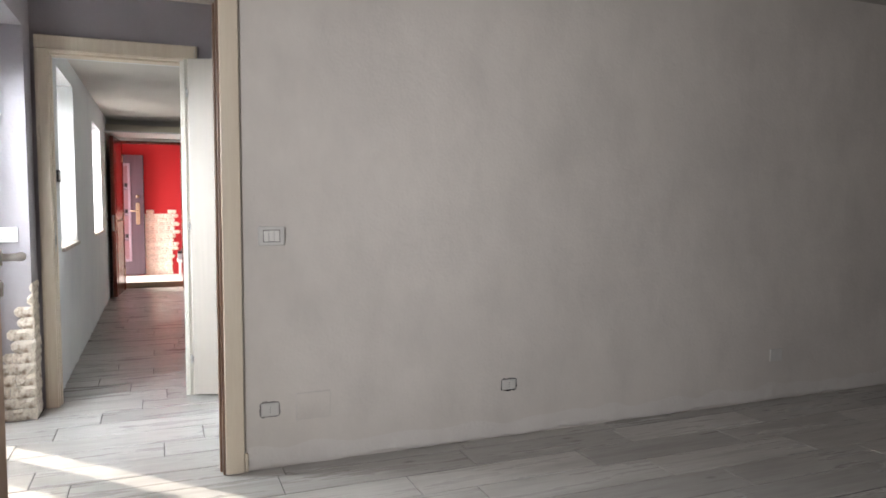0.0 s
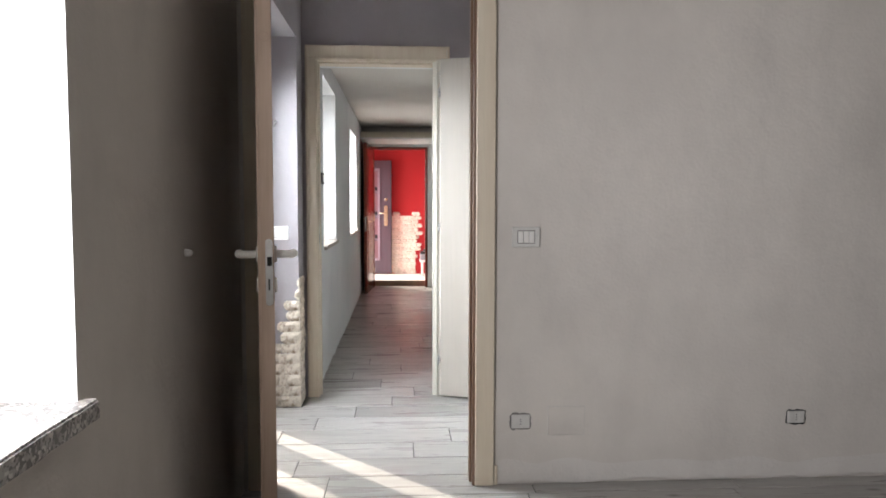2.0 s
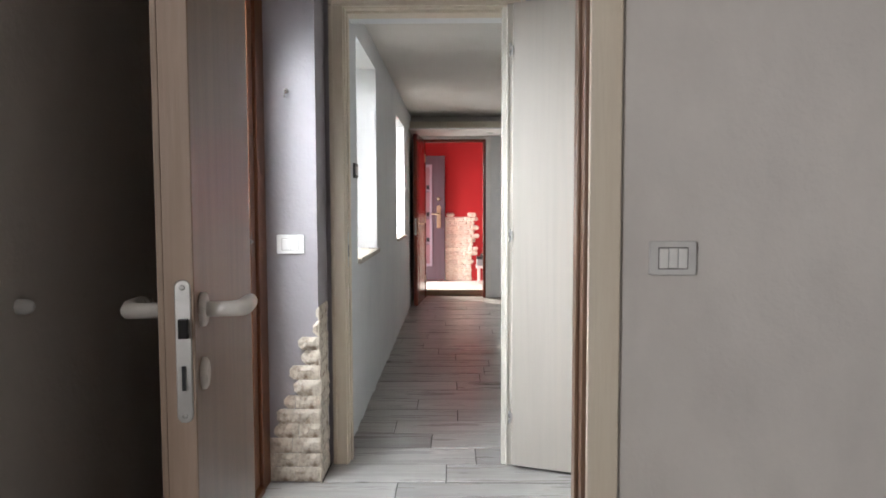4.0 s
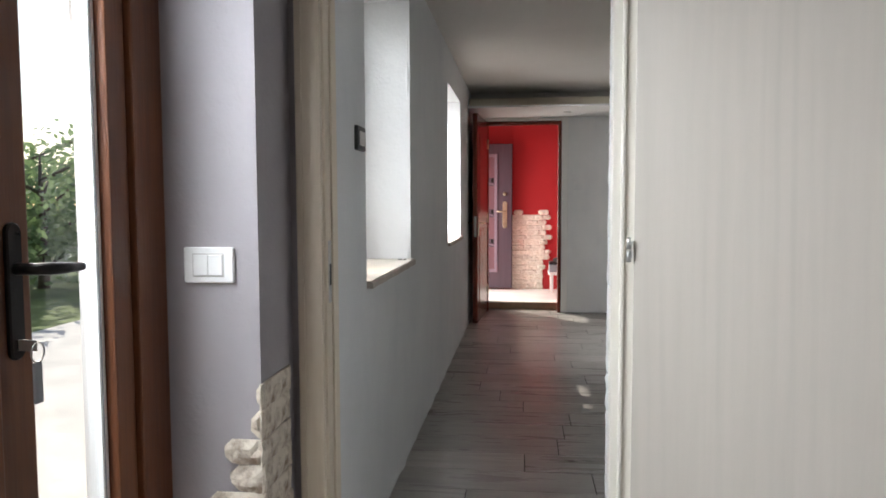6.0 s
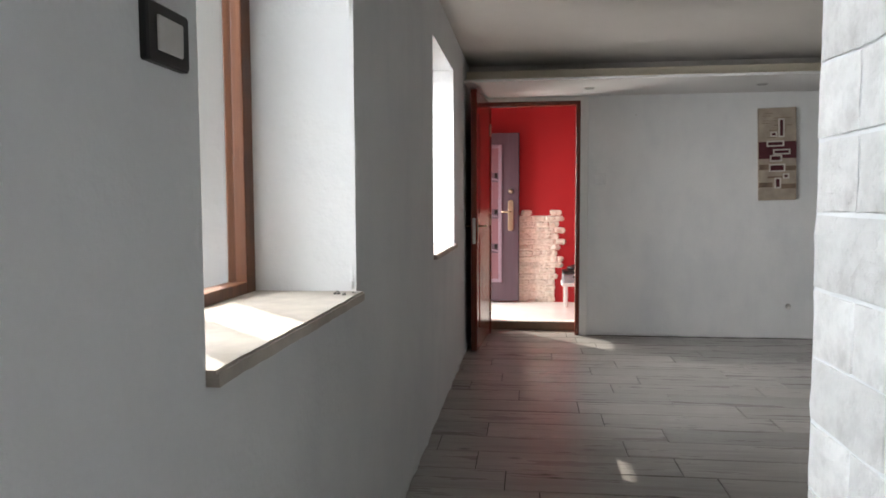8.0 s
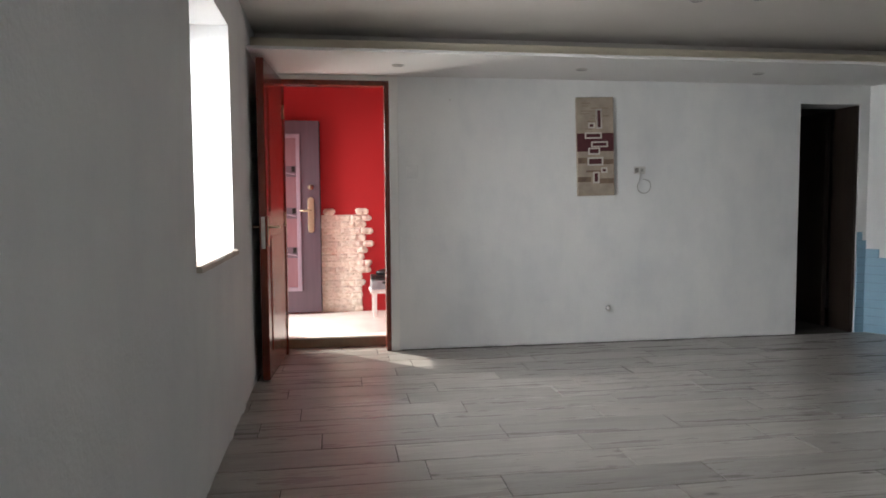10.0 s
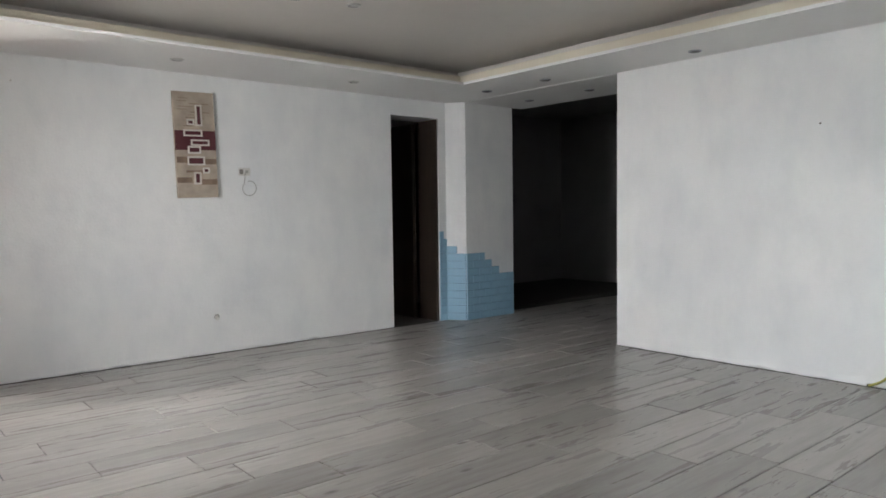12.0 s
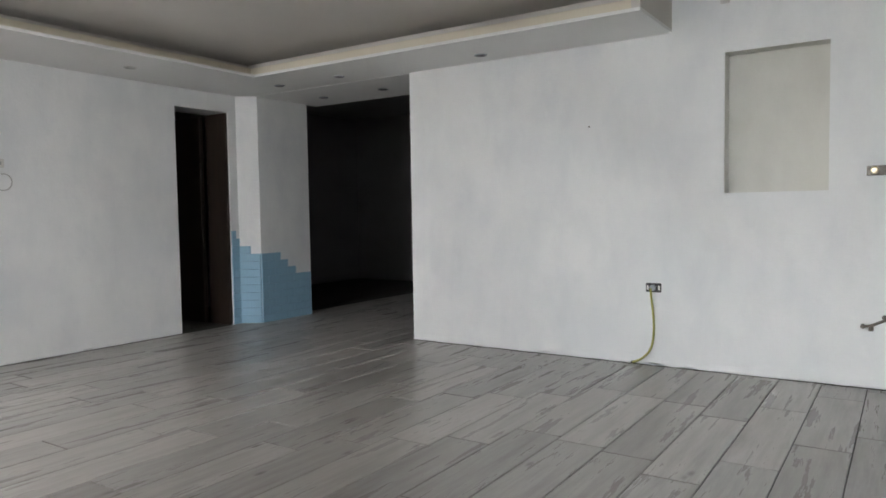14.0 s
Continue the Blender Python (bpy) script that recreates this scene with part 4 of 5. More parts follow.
for px0, px1, pz0, pz1 in ((187, 220, 130, 238), (145, 182, 205, 235), (128, 222, 258, 292), (165, 258, 308, 340), (150, 215, 342, 380), (148, 235, 395, 440), (225, 260, 452, 482), (182, 217, 475, 538)):
    sk = 74 + (0.5 * (pz0 + pz1) - 65) * 0.052
    x0, x1 = ((v - sk) / 205 * 0.302 - 0.151 for v in (px0, px1))
    z1, z0 = (0.384 - (v - 65) / 542 * 0.768 for v in (pz0, pz1))
    w = 0.011
    ol = part("raised_outline", bx(x0, x1, -0.036, -0.025, z1 - w, z1, bevel=0.002), M_SILVER, pt, "raised pale silver outline", True)
    for b in ((x0, x1, z0, z0 + w), (x0, x0 + w, z0 + w, z1 - w), (x1 - w, x1, z0 + w, z1 - w)):
        part("outline_side", bx(b[0], b[1], -0.0355, -0.025, b[2], b[3], bevel=0.002), M_SILVER, ol, local=True)
    part("outline_fill", bx(x0 + w, x1 - w, -0.0285, -0.025, z0 + w, z1 - w), M_CANVASDARK, ol, local=True)

# -- open wiring box, pipe stub and painted plate on the same wall
wb = thing("wiring_box", "open wiring box with a loop of loose wire", "wiring box", at=(2.935, 0, 1.378))
part("rim", moved(rounded(0.095, 0.06, 0.004, 0.006), pose(0, 0, 0)), M_SWITCHWALL, wb, local=True)
part("dark_recess", moved(rounded(0.03, 0.036, 0.0012, 0.004), pose(-0.026, -0.0038, 0)), M_GAP, wb, local=True)
part("terminal", moved(bx(-0.012, 0.012, -0.012, -0.003, -0.012, 0.012, bevel=0.002), pose(0.015, 0, 0)), M_WIRE, wb, local=True)
bm = bmesh.new()
tube(bm, [(0.0, -0.01, -0.012), (-0.006, -0.02, -0.05)] + [(0.03 + 0.056 * math.cos(a), -0.018 - 0.006 * math.sin(a), -0.128 + 0.056 * math.sin(a)) for a in (math.pi * 0.8 + k * math.pi / 9 for k in range(17))], 0.0034, 6)
part("wire_loop", bm, M_WIRE, wb, "thin pale wire loop", True)
ps = thing("pipe_stub", "capped cream water pipe stub in the wall", "pipe", at=(2.68, 0, 0.279))
part("collar", moved(lathe([(0.022, 0), (0.02, 0.006), (0.016, 0.008)], 14), pose(0, 0, 0)), M_WIRE, ps, local=True)
part("stub", moved(lathe([(0.012, 0), (0.012, 0.022), (0.008, 0.028)], 12), pose(0, -0.006, 0, 12, 0, -18)), M_BRASS, ps, local=True)
part("cap", moved(lathe([(0.017, 0), (0.017, 0.02), (0.012, 0.024)], 8), pose(-0.006, -0.022, -0.004, 12, 0, -18)), M_SWITCHWALL, ps, local=True)
wall_plate("light_switch", "painted-over white switch plate beside the doorway", 0.085, 0.10, pose(1.105, -0.0002, 1.362), M_WHITE, 1, M_WHITE, d=0.005)

for nx_, ny_, nz_, ang, lab in ((1.40, 0.0, 1.91, 0, "painted-over nail head in the white wall"), (5.08, -3.36, 1.55, -90, "small dark nail in the white wall")):
    tagged(solo("wall_nail", moved(lathe([(0.006, 0), (0.006, 0.004), (0.003, 0.006)], 10), pose(nx_, ny_, nz_, 0, 0, ang)), M_SWITCHWALL if ang == 0 else M_GAP, lab, "nail"))
cr = random.Random(21)
for cy, n in ((W1[1] - 0.01, 5), (W2[1] - 0.02, 3)):
    zc = (W1 if n == 5 else W2)[2] + (0.033 if n == 5 else 0.035)
    for k in range(n):
        bm = bmesh.new()
        bmesh.ops.create_icosphere(bm, subdivisions=2, radius=0.5)
        sx = cr.uniform(0.006, 0.013)
        for v in bm.verts:
            q = 1 + 0.4 * noise.noise(v.co * 3 + Vector((k * 3.0, n, 0)))
            v.co = Vector((v.co.x * sx * q, v.co.y * sx * 1.3 * q, max(-0.3, v.co.z) * sx * 0.7 * q))
        zl = min(v.co.z for v in bm.verts)
        ob = solo("mortar_crumb", bm, M_GAP, "crumb of grey mortar on the window sill", "mortar crumb", "", "crumbs on the sills")
        ob.location = (cr.uniform(-0.05, 0.02), cy - cr.uniform(0.0, 0.03) - 0.03 * (k % 3), zc - zl)

# -- dark doorway: brown lining and leaf
d4 = thing("door_6", "brown wooden door open into the dark room", "door", "structure", at=(4.61, 0.15, 0))
part("jamb", bx(4.858, 4.884, 0.012, 0.29, 0, 1.92, bevel=0.003), M_DARKWOOD, d4)
part("jamb", bx(4.336, 4.36, 0.04, 0.29, 0, 1.92, bevel=0.003), M_DARKWOOD, d4)
part("door_leaf", bx(4.80, 4.842, 0.30, 0.86, 0.01, 1.90, bevel=0.004), M_DARKWOOD, d4)
part("handle", moved(lathe([(0.022, 0), (0.012, 0.02), (0.022, 0.045), (0.014, 0.055)]), pose(4.80, 0.79, 1.02, 0, 0, -90)), M_BRASS, d4)

# -- right wall: socket with an earth cable, valve plate, tap pipes, bracket
so = thing("wall_socket", "black open socket box with a hanging cable", "socket", at=(5.08, -3.787, 0.5))
so.matrix_world = pose(5.08, -3.787, 0.5, 0, 0, -90)
BASE[so] = so.matrix_world.copy()
part("box", rounded(0.098, 0.058, 0.006, 0.006), M_BLACK, so, local=True)
part("insert", moved(lathe([(0.02, 0), (0.02, 0.006), (0.013, 0.012)], 12), pose(-0.004, -0.005, 0)), M_GREYPLASTIC, so, local=True)
for sx in (-0.036, 0.036):
    part("lug", moved(rounded(0.012, 0.03, 0.003, 0.003), pose(sx, -0.006, 0)), M_STEEL, so, local=True)
ca = thing("cable", "yellow-green sheathed cable hanging to the floor", "cable", at=(5.06, -3.7, 0))
bm = bmesh.new()
ctl = [Vector(p) for p in ((5.066, -3.772, 0.495), (5.045, -3.782, 0.44), (5.03, -3.80, 0.33), (5.025, -3.804, 0.22), (5.03, -3.785, 0.12), (5.038, -3.735, 0.055), (5.05, -3.672, 0.018), (5.062, -3.655, 0.012))]
path = []
for i in range(len(ctl) - 1):
    p0, p1, p2, p3 = ctl[max(i - 1, 0)], ctl[i], ctl[i + 1], ctl[min(i + 2, len(ctl) - 1)]
    for k in range(5):
        u = k / 5
        path.append(0.5 * ((2 * p1) + (p2 - p0) * u + (2 * p0 - 5 * p1 + 4 * p2 - p3) * u * u + (3 * p1 - p0 - 3 * p2 + p3) * u ** 3))
tube(bm, path + [ctl[-1]], 0.0075, 8)
part("sheath", bm, M_YGREEN, ca)
bm = bmesh.new()
tube(bm, [ctl[-1] + Vector((0.0, -0.02, 0.004)), ctl[-1] + Vector((0.0, 0.008, -0.002))], [0.0095, 0.0095], 8)
part("cable_end", bm, M_BLACK, ca)
vp = thing("valve_plate", "brushed steel strip with a brass valve", "valve", at=(5.08, -5.0, 1.19))
part("strip", bx(5.066, 5.08, -5.09, -4.94, 1.162, 1.216, bevel=0.002), M_TARNISH, vp)
part("brass_cap", moved(lathe([(0.021, 0), (0.021, 0.008), (0.015, 0.014)], 18), pose(5.066, -4.978, 1.19, 0, 0, -90)), M_BRASS, vp, "round brass cap")
tp = thing("tap_connection", "angled metal tap connection under the valve", "pipe", at=(5.08, -4.99, 0.36))
bm = bmesh.new()
tube(bm, [(5.05, -4.935, 0.345), (5.05, -4.975, 0.352), (5.05, -5.02, 0.375), (5.05, -5.07, 0.40)], 0.008, 10)
part("bar", bm, M_TARNISH, tp)
for y, z in ((-4.935, 0.345), (-5.035, 0.398)):
    part("outlet", moved(lathe([(0.012, 0), (0.013, 0.03), (0.010, 0.045)], 12), pose(5.08, y, z, 0, 0, -90)), M_TARNISH, tp)
part("bracket", bx(5.045, 5.08, -4.985, -4.962, 0.322, 0.347, bevel=0.002), M_TARNISH, tp)
br = thing("ceiling_bracket", "small steel bracket high on the white wall", "bracket", at=(5.08, -4.21, 2.22))
part("plate", bx(5.066, 5.08, -4.235, -4.185, 2.205, 2.27, bevel=0.002), M_STEEL, br)
part("arm", bx(5.0, 5.066, -4.22, -4.2, 2.235, 2.255, bevel=0.002), M_STEEL, br)

# -- recessed spotlights
def spot(x, y, z, dark):
    s = thing("spotlight", "unlit recessed round ceiling spotlight", "spotlight", group="ceiling spotlights", at=(x, y, z))
    up = pose(0, 0, 0, 90)
    part("ring", moved(lathe([(0.045, 0), (0.045, 0.003), (0.040, 0.006), (0.034, 0.0062)]), pose(0, 0, 0) @ pose(0, 0, 0, 90)), M_STEEL if not dark else M_GREYPLASTIC, s, local=True)
    part("lens", moved(lathe([(0.033, 0.0), (0.033, 0.0066), (0.02, 0.0075)]), pose(0, 0, 0, 90)), M_BLACK if dark else M_LENS, s, "dark lens" if dark else "", True)


for x in (0.967, 2.29, 3.67):
    spot(x, -0.43, SZ, False)
for x, y in ((4.84, -0.72), (4.85, -1.375), (4.88, -2.65)):
    spot(x, y, SZ, True)
for x, y in ((5.5, -1.3), (5.5, -0.6)):
    spot(x, y, SZ - 0.004, True)
for x, y in ((2.587, -1.5), (2.929, -1.58)):
    spot(x, y, CZ, False)


# -- rough plaster edge where the walls meet the floor
def plaster_edge(name, a, b, out, seed, material, h=0.045, d=0.012):
    """A ragged lip of mortar along the foot of a wall from a to b, standing out towards out."""
    a, b, out = Vector((*a, 0)), Vector((*b, 0)), Vector((*out, 0))
    n = max(6, int((b - a).length / 0.035))
    bm = bmesh.new()
    rows = []
    for i in range(n + 1):
        p = a.lerp(b, i / n)
        q = p * 6 + Vector((seed * 3.1, 0, 0))
        d0 = d * (0.55 + 0.9 * noise.noise(q) + 0.5 * noise.noise(q * 4))
        d0 = max(0.002, d0)
        zb = max(0.0, 0.005 + 0.018 * noise.noise(q * 1.3 + Vector((0, 9, 0))))
        hh = h * (1 + 0.7 * noise.noise(q * 0.8 + Vector((4, 0, 0))))
        rows.append([bm.verts.new(p + out * o + Vector((0, 0, z))) for o, z in ((0.0005, hh), (d0 * 0.35, hh * 0.62), (d0 * 0.8, hh * 0.3), (d0, zb + 0.004), (d0 * 0.7, zb), (0.0, zb))])
    for r0, r1 in zip(rows, rows[1:]):
        for k in range(5):
            f = bm.faces.new((r0[k], r1[k], r1[k + 1], r0[k + 1]))
            f.smooth = True
    bmesh.ops.recalc_face_normals(bm, faces=bm.faces)
    tagged(solo(name, bm, material, "ragged white mortar edge at the foot of the wall", "trim", "structure"))


plaster_edge("trim_1", (0.968, -7.275), (5.9, -7.275), (0, -1), 1, M_MORTAR, 0.095, 0.010)
plaster_edge("trim_2", (0.0, -5.73), (0.0, -0.03), (1, 0), 2, M_PATCH, 0.04, 0.012)
plaster_edge("trim_3", (1.002, 0.0), (4.33, 0.0), (0, -1), 3, M_WHITE, 0.035, 0.010)
plaster_edge("trim_4", (5.08, -5.44), (5.08, -1.9), (-1, 0), 4, M_WHITE, 0.05, 0.014)


def floor_gap(name, a, b, out, seed, reach):
    """An uneven dark gap left open between the last tiles and the wall."""
    r = random.Random(seed)
    a, b, out = Vector(a), Vector(b), Vector(out)
    n = int((b - a).length / 0.09)
    bm = bmesh.new()
    rows = []
    for i in range(n + 1):
        p = a.lerp(b, i / n)
        q = p + out * (reach * r.uniform(0.55, 1.25))
        rows.append([bm.verts.new((w.x, w.y, z)) for w, z in ((p, 0.0), (p, 0.003), (q, 0.003), (q, 0.0))])
    for p, q in zip(rows, rows[1:]):
        for k in range(3):
            bm.faces.new((p[k], q[k], q[k + 1], p[k + 1]))
    bmesh.ops.recalc_face_normals(bm, faces=bm.faces)
    tagged(solo(name, bm, M_DARKGAP, "dark open gap between floor tiles and wall", "trim", "structure"))


floor_gap("trim_8", (5.08, -5.44), (5.08, -1.9), (-1, 0), 31, 0.020)
floor_gap("trim_9", (0.95, 0.0), (4.33, 0.0), (0, -1), 32, 0.020)


# ---- single stones and bricks of the walls ----
def rounded_end(u, v, w, h, ends):
    """Draws the corners of a broken-off stone end into a curve."""
    r = h * 0.5
    for e, q in (("l", r - u), ("r", u - (w - r))):
        if e in ends and q > 0:
            k = math.sqrt(max(0.0, 1 - 0.82 * (q / r) ** 2))
            v = h / 2 + (v - h / 2) * k
    return u, v


def stone_mesh(w, h, d, seed, material, rough=0.006, fine=False, ends=""):
    """A split-face stone lying in the xz plane, its front at -d."""
    r = random.Random(seed)
    bm = bmesh.new()
    step = 0.016 if fine else 0.045
    nx, nz = max(2, int(w / step)), max(2, int(h / step))
    off = Vector((seed * 1.37, seed * 0.71, seed * 0.33))
    grid = []
    for j in range(nz + 1):
        for i in range(nx + 1):
            u, v = w * i / nx, h * j / nz
            q = Vector((u, 0, v)) * 18 + off
            rim = 0.5 if i in (0, nx) or j in (0, nz) else 1.0
            dd = d * rim * (0.85 + 0.7 * noise.noise(q) + 0.35 * noise.noise(q * 2.7)) + r.uniform(-rough, rough) * 0.3
            wob = (0.010 if d > 0.012 else 0.004) if fine else 0.003
            du = wob * noise.noise(q * 0.9 + Vector((3, 1, 0))) * (1 if i in (0, nx) else 0.5)
            dv = wob * noise.noise(q * 0.9 + Vector((7, 5, 0))) * (0.8 if j in (0, nz) else 0.4)
            uu, vv = rounded_end(u, v, w, h, ends)
            vert = bm.verts.new((uu + du, -max(0.003, dd), vv + dv))
            grid.append(vert)
    inset = [(h * 0.3 if e in ends else 0.0) for e in "lr"]
    back = [bm.verts.new((inset[0] + (w - inset[0] - inset[1]) * i, 0, h * j)) for i, j in ((0, 0), (1, 0), (1, 1), (0, 1))]
    at_ = lambda i, j: grid[j * (nx + 1) + i]
    for j in range(nz):
        for i in range(nx):
            bm.faces.new((at_(i, j), at_(i + 1, j), at_(i + 1, j + 1), at_(i, j + 1)))
    bm.faces.new([back[0], back[1]] + [at_(i, 0) for i in range(nx, -1, -1)])
    bm.faces.new([back[2], back[3]] + [at_(i, nz) for i in range(0, nx + 1)])
    bm.faces.new([back[3], back[0]] + [at_(0, j) for j in range(0, nz + 1)])
    bm.faces.new([back[1], back[2]] + [at_(nx, j) for j in range(nz, -1, -1)])
    bmesh.ops.recalc_face_normals(bm, faces=bm.faces)
    return mesh_from(bm, "stone", material)


def lay(name, parent, m, w, h, d, seed, material, rough=0.006, fine=False, ends=""):
    o = new(name, stone_mesh(w, h, d, seed, material, rough, fine, ends))
    o.matrix_world = m
    o.parent = parent


hall_wall, divider, entry_wall, pier, far_wall = (bpy.data.objects[n] for n in ("wall_5", "wall_7", "wall_14", "wall_10", "wall_9"))
sr = random.Random(11)
z, i = 0.0, 0
spread = [0.235, 0.235, 0.235, 0.21, 0.20, 0.165, 0.125, 0.14, 0.085, 0.10, 0.035, 0.02, 0.045]
while z < 0.75:
    h = (0.066, 0.060, 0.070, 0.063)[i % 4]
    lay("stone", hall_wall, pose(-0.059, -6.062 + sr.uniform(-0.004, 0.003), z, 0, 0, 90), 0.20 + sr.uniform(-0.01, 0.01), h - 0.002, 0.009 + sr.uniform(0, 0.005), 100 + i, M_STONE, 0.007, True)
    wd = spread[min(i, 12)]
    x1 = -0.049
    while wd > 0.015:
        ww = min(wd, sr.uniform(0.10, 0.15))
        lay("stone", hall_wall, pose(x1 - ww, -6.051, z + 0.002), ww - 0.002, h - 0.002, 0.008 + sr.uniform(0, 0.005), 200 + 7 * i + int(ww * 1000), M_STONE, 0.006, True, "l" if wd - ww < 0.015 and i > 2 else "")
        x1 -= ww
        wd -= ww
    z += h
    i += 1
z, i = 0.0, 0
while z < 2.1:
    h = sr.uniform(0.056, 0.078)
    a = -5.695
    cut = sr.choice((0.14, 0.075, 0.11))
    for w in (cut, 0.23 - cut):
        lay("stone", divider, pose(0.786, a + w, z, 0, 0, -90), w - 0.004, h - 0.005, 0.006, 400 + 3 * i + int(w * 100), M_WHITESTONE, 0.005, True)
        a += w
    z += h
    i += 1
SLIP = 0.0675
part("mortar_bed", bx(0.36, 0.795, 2.041, 2.0495, 0.0, 1.012, bevel=0.003), M_BRICKSLIP, entry_wall)
row_end = [0.80, 0.80, 0.81, 0.80, 0.83, 0.80, 0.89, 0.90, 0.82, 0.86, 0.92, 0.855, 0.92, 0.85, 0.895]
for i in range(16):
    z, x = i * SLIP, 0.36
    end = row_end[min(i, 14)] + sr.uniform(-0.008, 0.008)
    while x < end - 0.03:
        w = sr.uniform(0.13, 0.26)
        w = end - x if end - x - w < 0.07 else w
        if i == 15:
            x, w, end = (0.40, 0.13, 0.9) if x < 0.41 else (0.735, 0.14, 0.0)
        lay("brick", entry_wall, pose(x, 2.05, z), w - 0.002, SLIP - 0.002, 0.016 + sr.uniform(0, 0.008), 600 + 11 * i + int(w * 500), M_BRICKSLIP, 0.004, True,
            "lr" if i == 15 else ("r" if x + w > end - 0.005 else ""))
        x += w
z, i = 0.125, 0
while z < 1.28:
    lay("brick", far_wall, pose(0.934, 0.295, z, 0, 0, -90), 0.18 + sr.uniform(-0.02, 0.01), 0.054, 0.016, 900 + i, M_BRICKSLIP, 0.004)
    lay("brick", far_wall, pose(0.121, 0.11, z, 0, 0, 90), 0.18 + sr.uniform(-0.02, 0.0), 0.054, 0.016, 950 + i, M_BRICKSLIP, 0.004)
    z += 0.058
    i += 1
# blue painted bricks on the pier
BR, BL = 0.0715, 0.16
def blue(m, w):
    bm = bmesh.new()
    box(bm, -0.003, w + 0.003, -0.008, 0.0, 0.0, BR)
    for v in bm.verts:
        if v.co.y < -0.004:
            v.co.x += 0.006 if v.co.x < w / 2 else -0.006
            v.co.z += 0.0022 if v.co.z < BR / 2 else -0.0022
    o = new("brick", mesh_from(bm, "brick", M_BLUE))
    o.matrix_world = m
    o.parent = pier


slant = math.degrees(math.atan2(-0.162, 0.111))
for i in range(12):
    z = i * BR
    end = {6: 0.43, 7: 0.328, 8: 0.235}.get(i, 0.636 if i < 6 else 0)
    x = -BL / 2 if i % 2 else 0.0
    while x < end - 0.005:
        a, b = max(0.0, x), min(x + BL, end)
        if b - a > 0.012:
            blue(pose(5.086 + a, -0.162, z), b - a)
        x += BL
    if i < 10:
        blue(pose(4.975, 0.0, z, 0, 0, slant), 0.19 if i < 9 else 0.1)
    if i < 12:
        blue(pose(4.887, 0.0, z), 0.088 if i < 11 else 0.05)

# ---- outside: shrubs and trees beyond the paving ----
def tree(x, y, height, spread_, seed, label):
    t = thing("tree", label, "tree", group="trees beyond the paving", at=(x, y, -0.12))
    r = random.Random(seed)
    bm = bmesh.new()
    tube(bm, [(0, 0, 0), (0.05, 0.02, height * 0.25), (-0.03, 0.05, height * 0.55), (0.02, 0, height * 0.85)], [0.09, 0.07, 0.045, 0.015], 8)
    tips = []
    for k in range(9):
        a = k * 2.4
        z0 = height * (0.12 + 0.07 * k)
        tip = Vector((math.cos(a) * spread_ * r.uniform(0.5, 0.9), math.sin(a) * spread_ * r.uniform(0.5, 0.9), z0 + height * 0.2))
        tube(bm, [(0, 0, z0), tip * 0.55 + Vector((0, 0, z0 * 0.45)), tip], [0.035, 0.022, 0.008], 6)
        tips.append(tip)
    part("trunk", bm, M_BARK, t, local=True)
    vs, fs = [], []
    for k in range(2600):
        c = r.choice(tips) * r.uniform(0.5, 1.05)
        c = c + Vector((r.gauss(0, 0.26), r.gauss(0, 0.26), r.gauss(0, 0.22))) * spread_ * 0.7
        c.z = max(0.05, min(height * r.uniform(0.85, 1.05), c.z))
        u = Vector((r.gauss(0, 1), r.gauss(0, 1), r.gauss(0, 0.6))).normalized()
        v = u.orthogonal().normalized()
        s = r.uniform(0.05, 0.10)
        n0 = len(vs)
        vs += [c - u * s, c + v * s * 0.5, c + u * s, c - v * s * 0.5]
        fs.append((n0, n0 + 1, n0 + 2, n0 + 3))
    me = bpy.data.meshes.new("crown")
    me.from_pydata([tuple(v) for v in vs], [], fs)
    me.materials.append(M_LEAF)
    cr = new("crown", me)
    cr.parent = t


for x, y, h, s, sd in ((-6.8, 2.4, 2.4, 1.3, 1), (-7.6, 0.9, 2.2, 1.3, 2), (-8.8, 4.4, 2.9, 1.6, 3), (-6.4, -0.4, 1.8, 1.1, 4), (-10.5, 2.6, 3.0, 1.7, 5)):
    tree(x, y, h, s, sd, "leafy green shrub-like tree in sunlight")


# ---- floors ----
ROW, LEN, Y0 = 0.2195, 0.892, -2.108
floor_a = tagged(new("floor_1", mesh_from(bx(-0.45, 6.0, -12.25, -5.7, -0.08, -0.006), "floor_1", M_GROUT)),
                 "grey wood-look plank tile floor of front room and hall", "floor", "", "structure")
floor_c = tagged(new("floor_2", mesh_from(bx(-0.05, 9.0, -5.7, 0.2, -0.08, -0.006), "floor_2", M_GROUT)),
                 "grey wood-look plank tile floor, slightly glossy", "floor", "", "structure")
blocks("floor_3", [(-0.66, 1.9, 0.28, 2.2, -0.08, 0.0)], [M_FLOORD], "pale tiled entry floor", "floor")
# untiled slab in the near-black joint colour, standing for the unlit dark
blocks("floor_4", [(2.5, 9.0, 0.2, 2.5, -0.08, -0.002)], [M_GROUT], "floor of the unlit side rooms, darkness put into its colour", "floor")


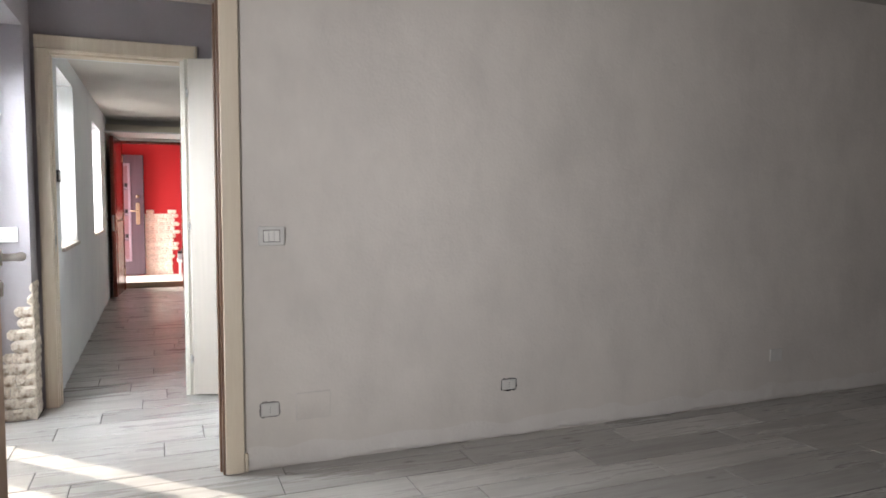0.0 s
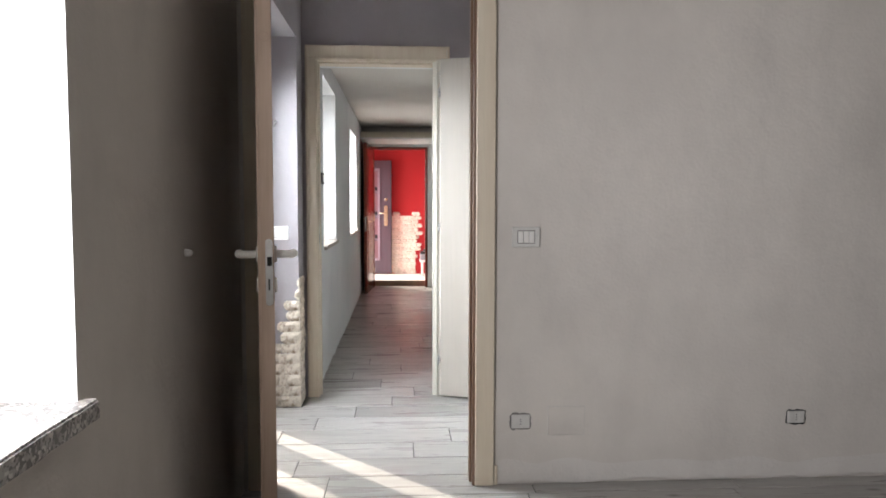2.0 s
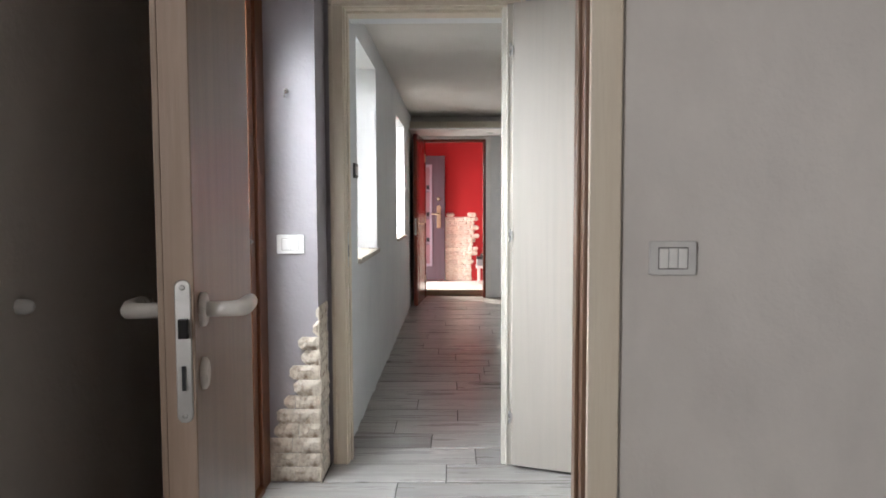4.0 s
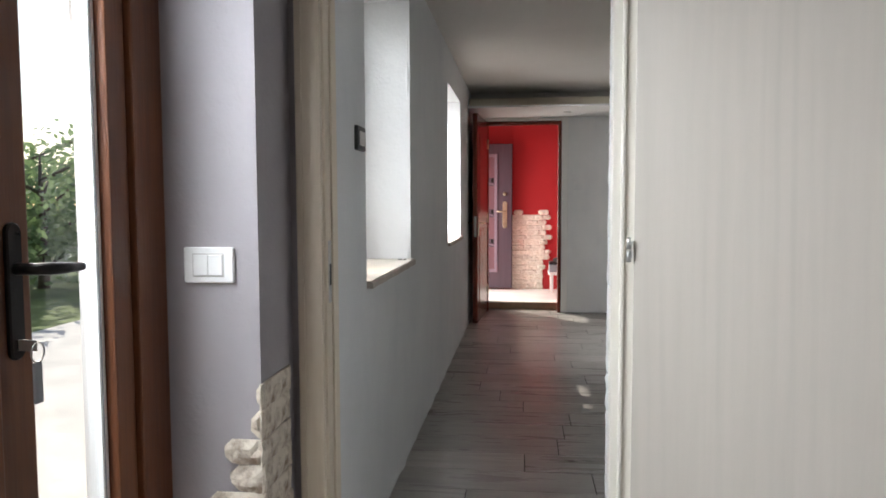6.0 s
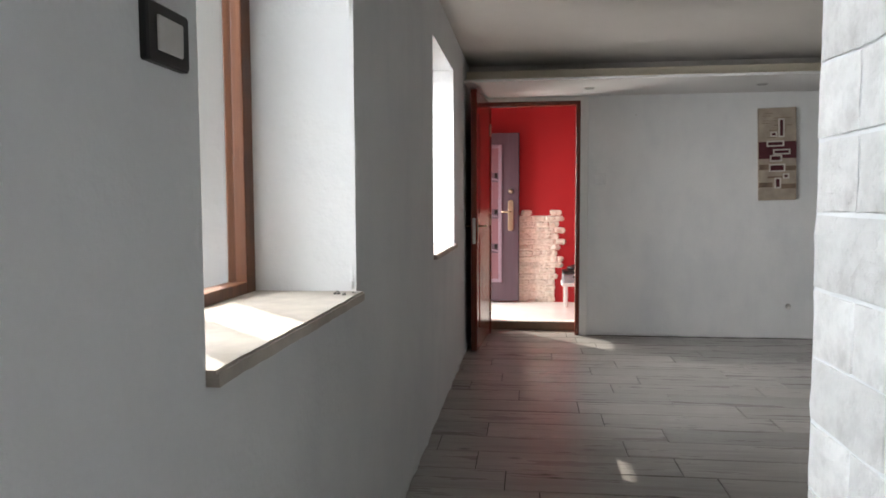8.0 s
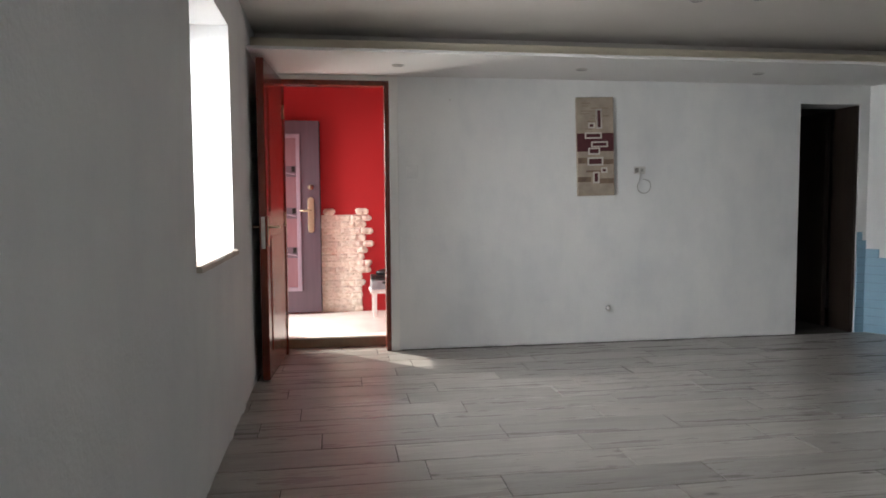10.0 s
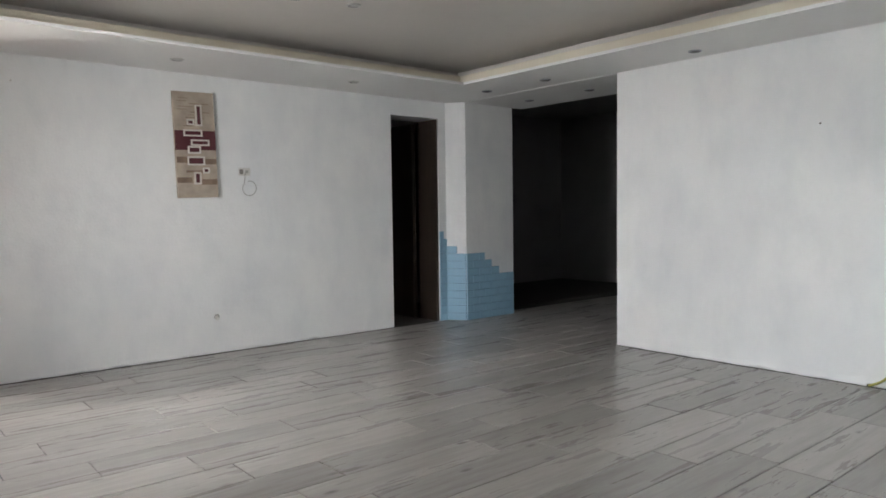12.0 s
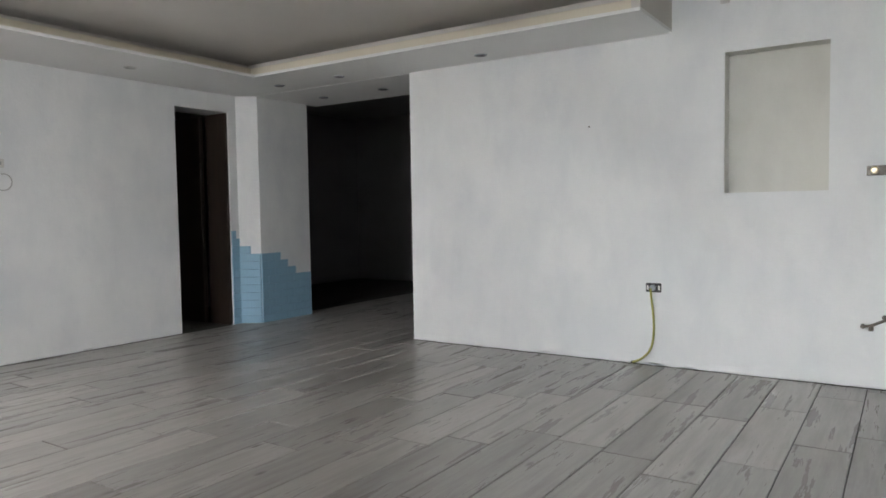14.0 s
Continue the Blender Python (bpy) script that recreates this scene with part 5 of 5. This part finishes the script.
def plank_block(bm, x0, x1, y0, y1):
    """One tile with a small chamfer, its top near floor level."""
    g, c, zt = 0.0025, 0.0018, 0.0
    a = [(x0 + g, y0 + g), (x1 - g, y0 + g), (x1 - g, y1 - g), (x0 + g, y1 - g)]
    b = [(x0 + g + c, y0 + g + c), (x1 - g - c, y0 + g + c), (x1 - g - c, y1 - g - c), (x0 + g + c, y1 - g - c)]
    lo = [bm.verts.new((x, y, -0.006)) for x, y in a]
    mi = [bm.verts.new((x, y, zt - 0.0015)) for x, y in a]
    hi = [bm.verts.new((x, y, zt)) for x, y in b]
    bm.faces.new(hi)
    for p, q in ((lo, mi), (mi, hi)):
        for i in range(4):
            bm.faces.new((p[i], p[(i + 1) % 4], q[(i + 1) % 4], q[i]))


PHASE = {-5: 1.117, -4: 0.92, -3: 1.21, -2: 1.015, -1: 0.436, 0: 0.775, 1: 0.890, 2: 1.176, 3: 0.952, 12: 0.305, 13: 0.547, 14: 0.206,
         15: 0.411, 16: 0.632, 17: 0.492, 18: 0.281, 19: 0.076, 20: 0.807, 21: 0.610}
plank_meshes = {}
prng = random.Random(5)
rest = bmesh.new()
for k in range(-11, 46):
    top = Y0 - k * ROW
    low, mid = top - ROW, top - ROW / 2
    spans = []
    if top > 0:
        spans.append((0.122, 0.933, max(low, 0.0), min(top, 0.2), floor_c))
    if low < 0 and mid > -5.69:
        spans.append((0.0, 8.2, low, min(top, 0.0), floor_c))
    elif -7.2 < mid <= -5.69:
        spans.append((-0.30 if mid < -6.0 else -0.05, 1.9, low, top, floor_a))
    elif mid <= -7.2:
        spans.append((-0.12, 5.9, low, top, floor_a))
    ph = PHASE.get(k, prng.random() * LEN)
    for x0, x1, y0, y1, fl in spans:
        s = ph - LEN * math.ceil((ph - x0) / LEN)
        while s < x1:
            a, b = max(s, x0), min(s + LEN, x1)
            s += LEN
            if b - a < 0.02:
                continue
            if a > 6.4 or y1 < -9.5 or (y1 - y0) < 0.02:
                plank_block(rest, a, b, y0, y1)
                continue
            key = (round(b - a, 3), round(y1 - y0, 4))
            if key not in plank_meshes:
                bm = bmesh.new()
                plank_block(bm, 0, b - a, 0, y1 - y0)
                plank_meshes[key] = mesh_from(bm, "plank", M_PLANK)
            o = new("plank", plank_meshes[key])
            o.location = (a, y0, prng.uniform(-0.0006, 0.0006))
            o.rotation_euler = (prng.uniform(-0.0006, 0.0006), 0, 0)
            o.parent = fl
far = part("plank_field", rest, M_PLANK, floor_c)
far["kind"] = "stuff"
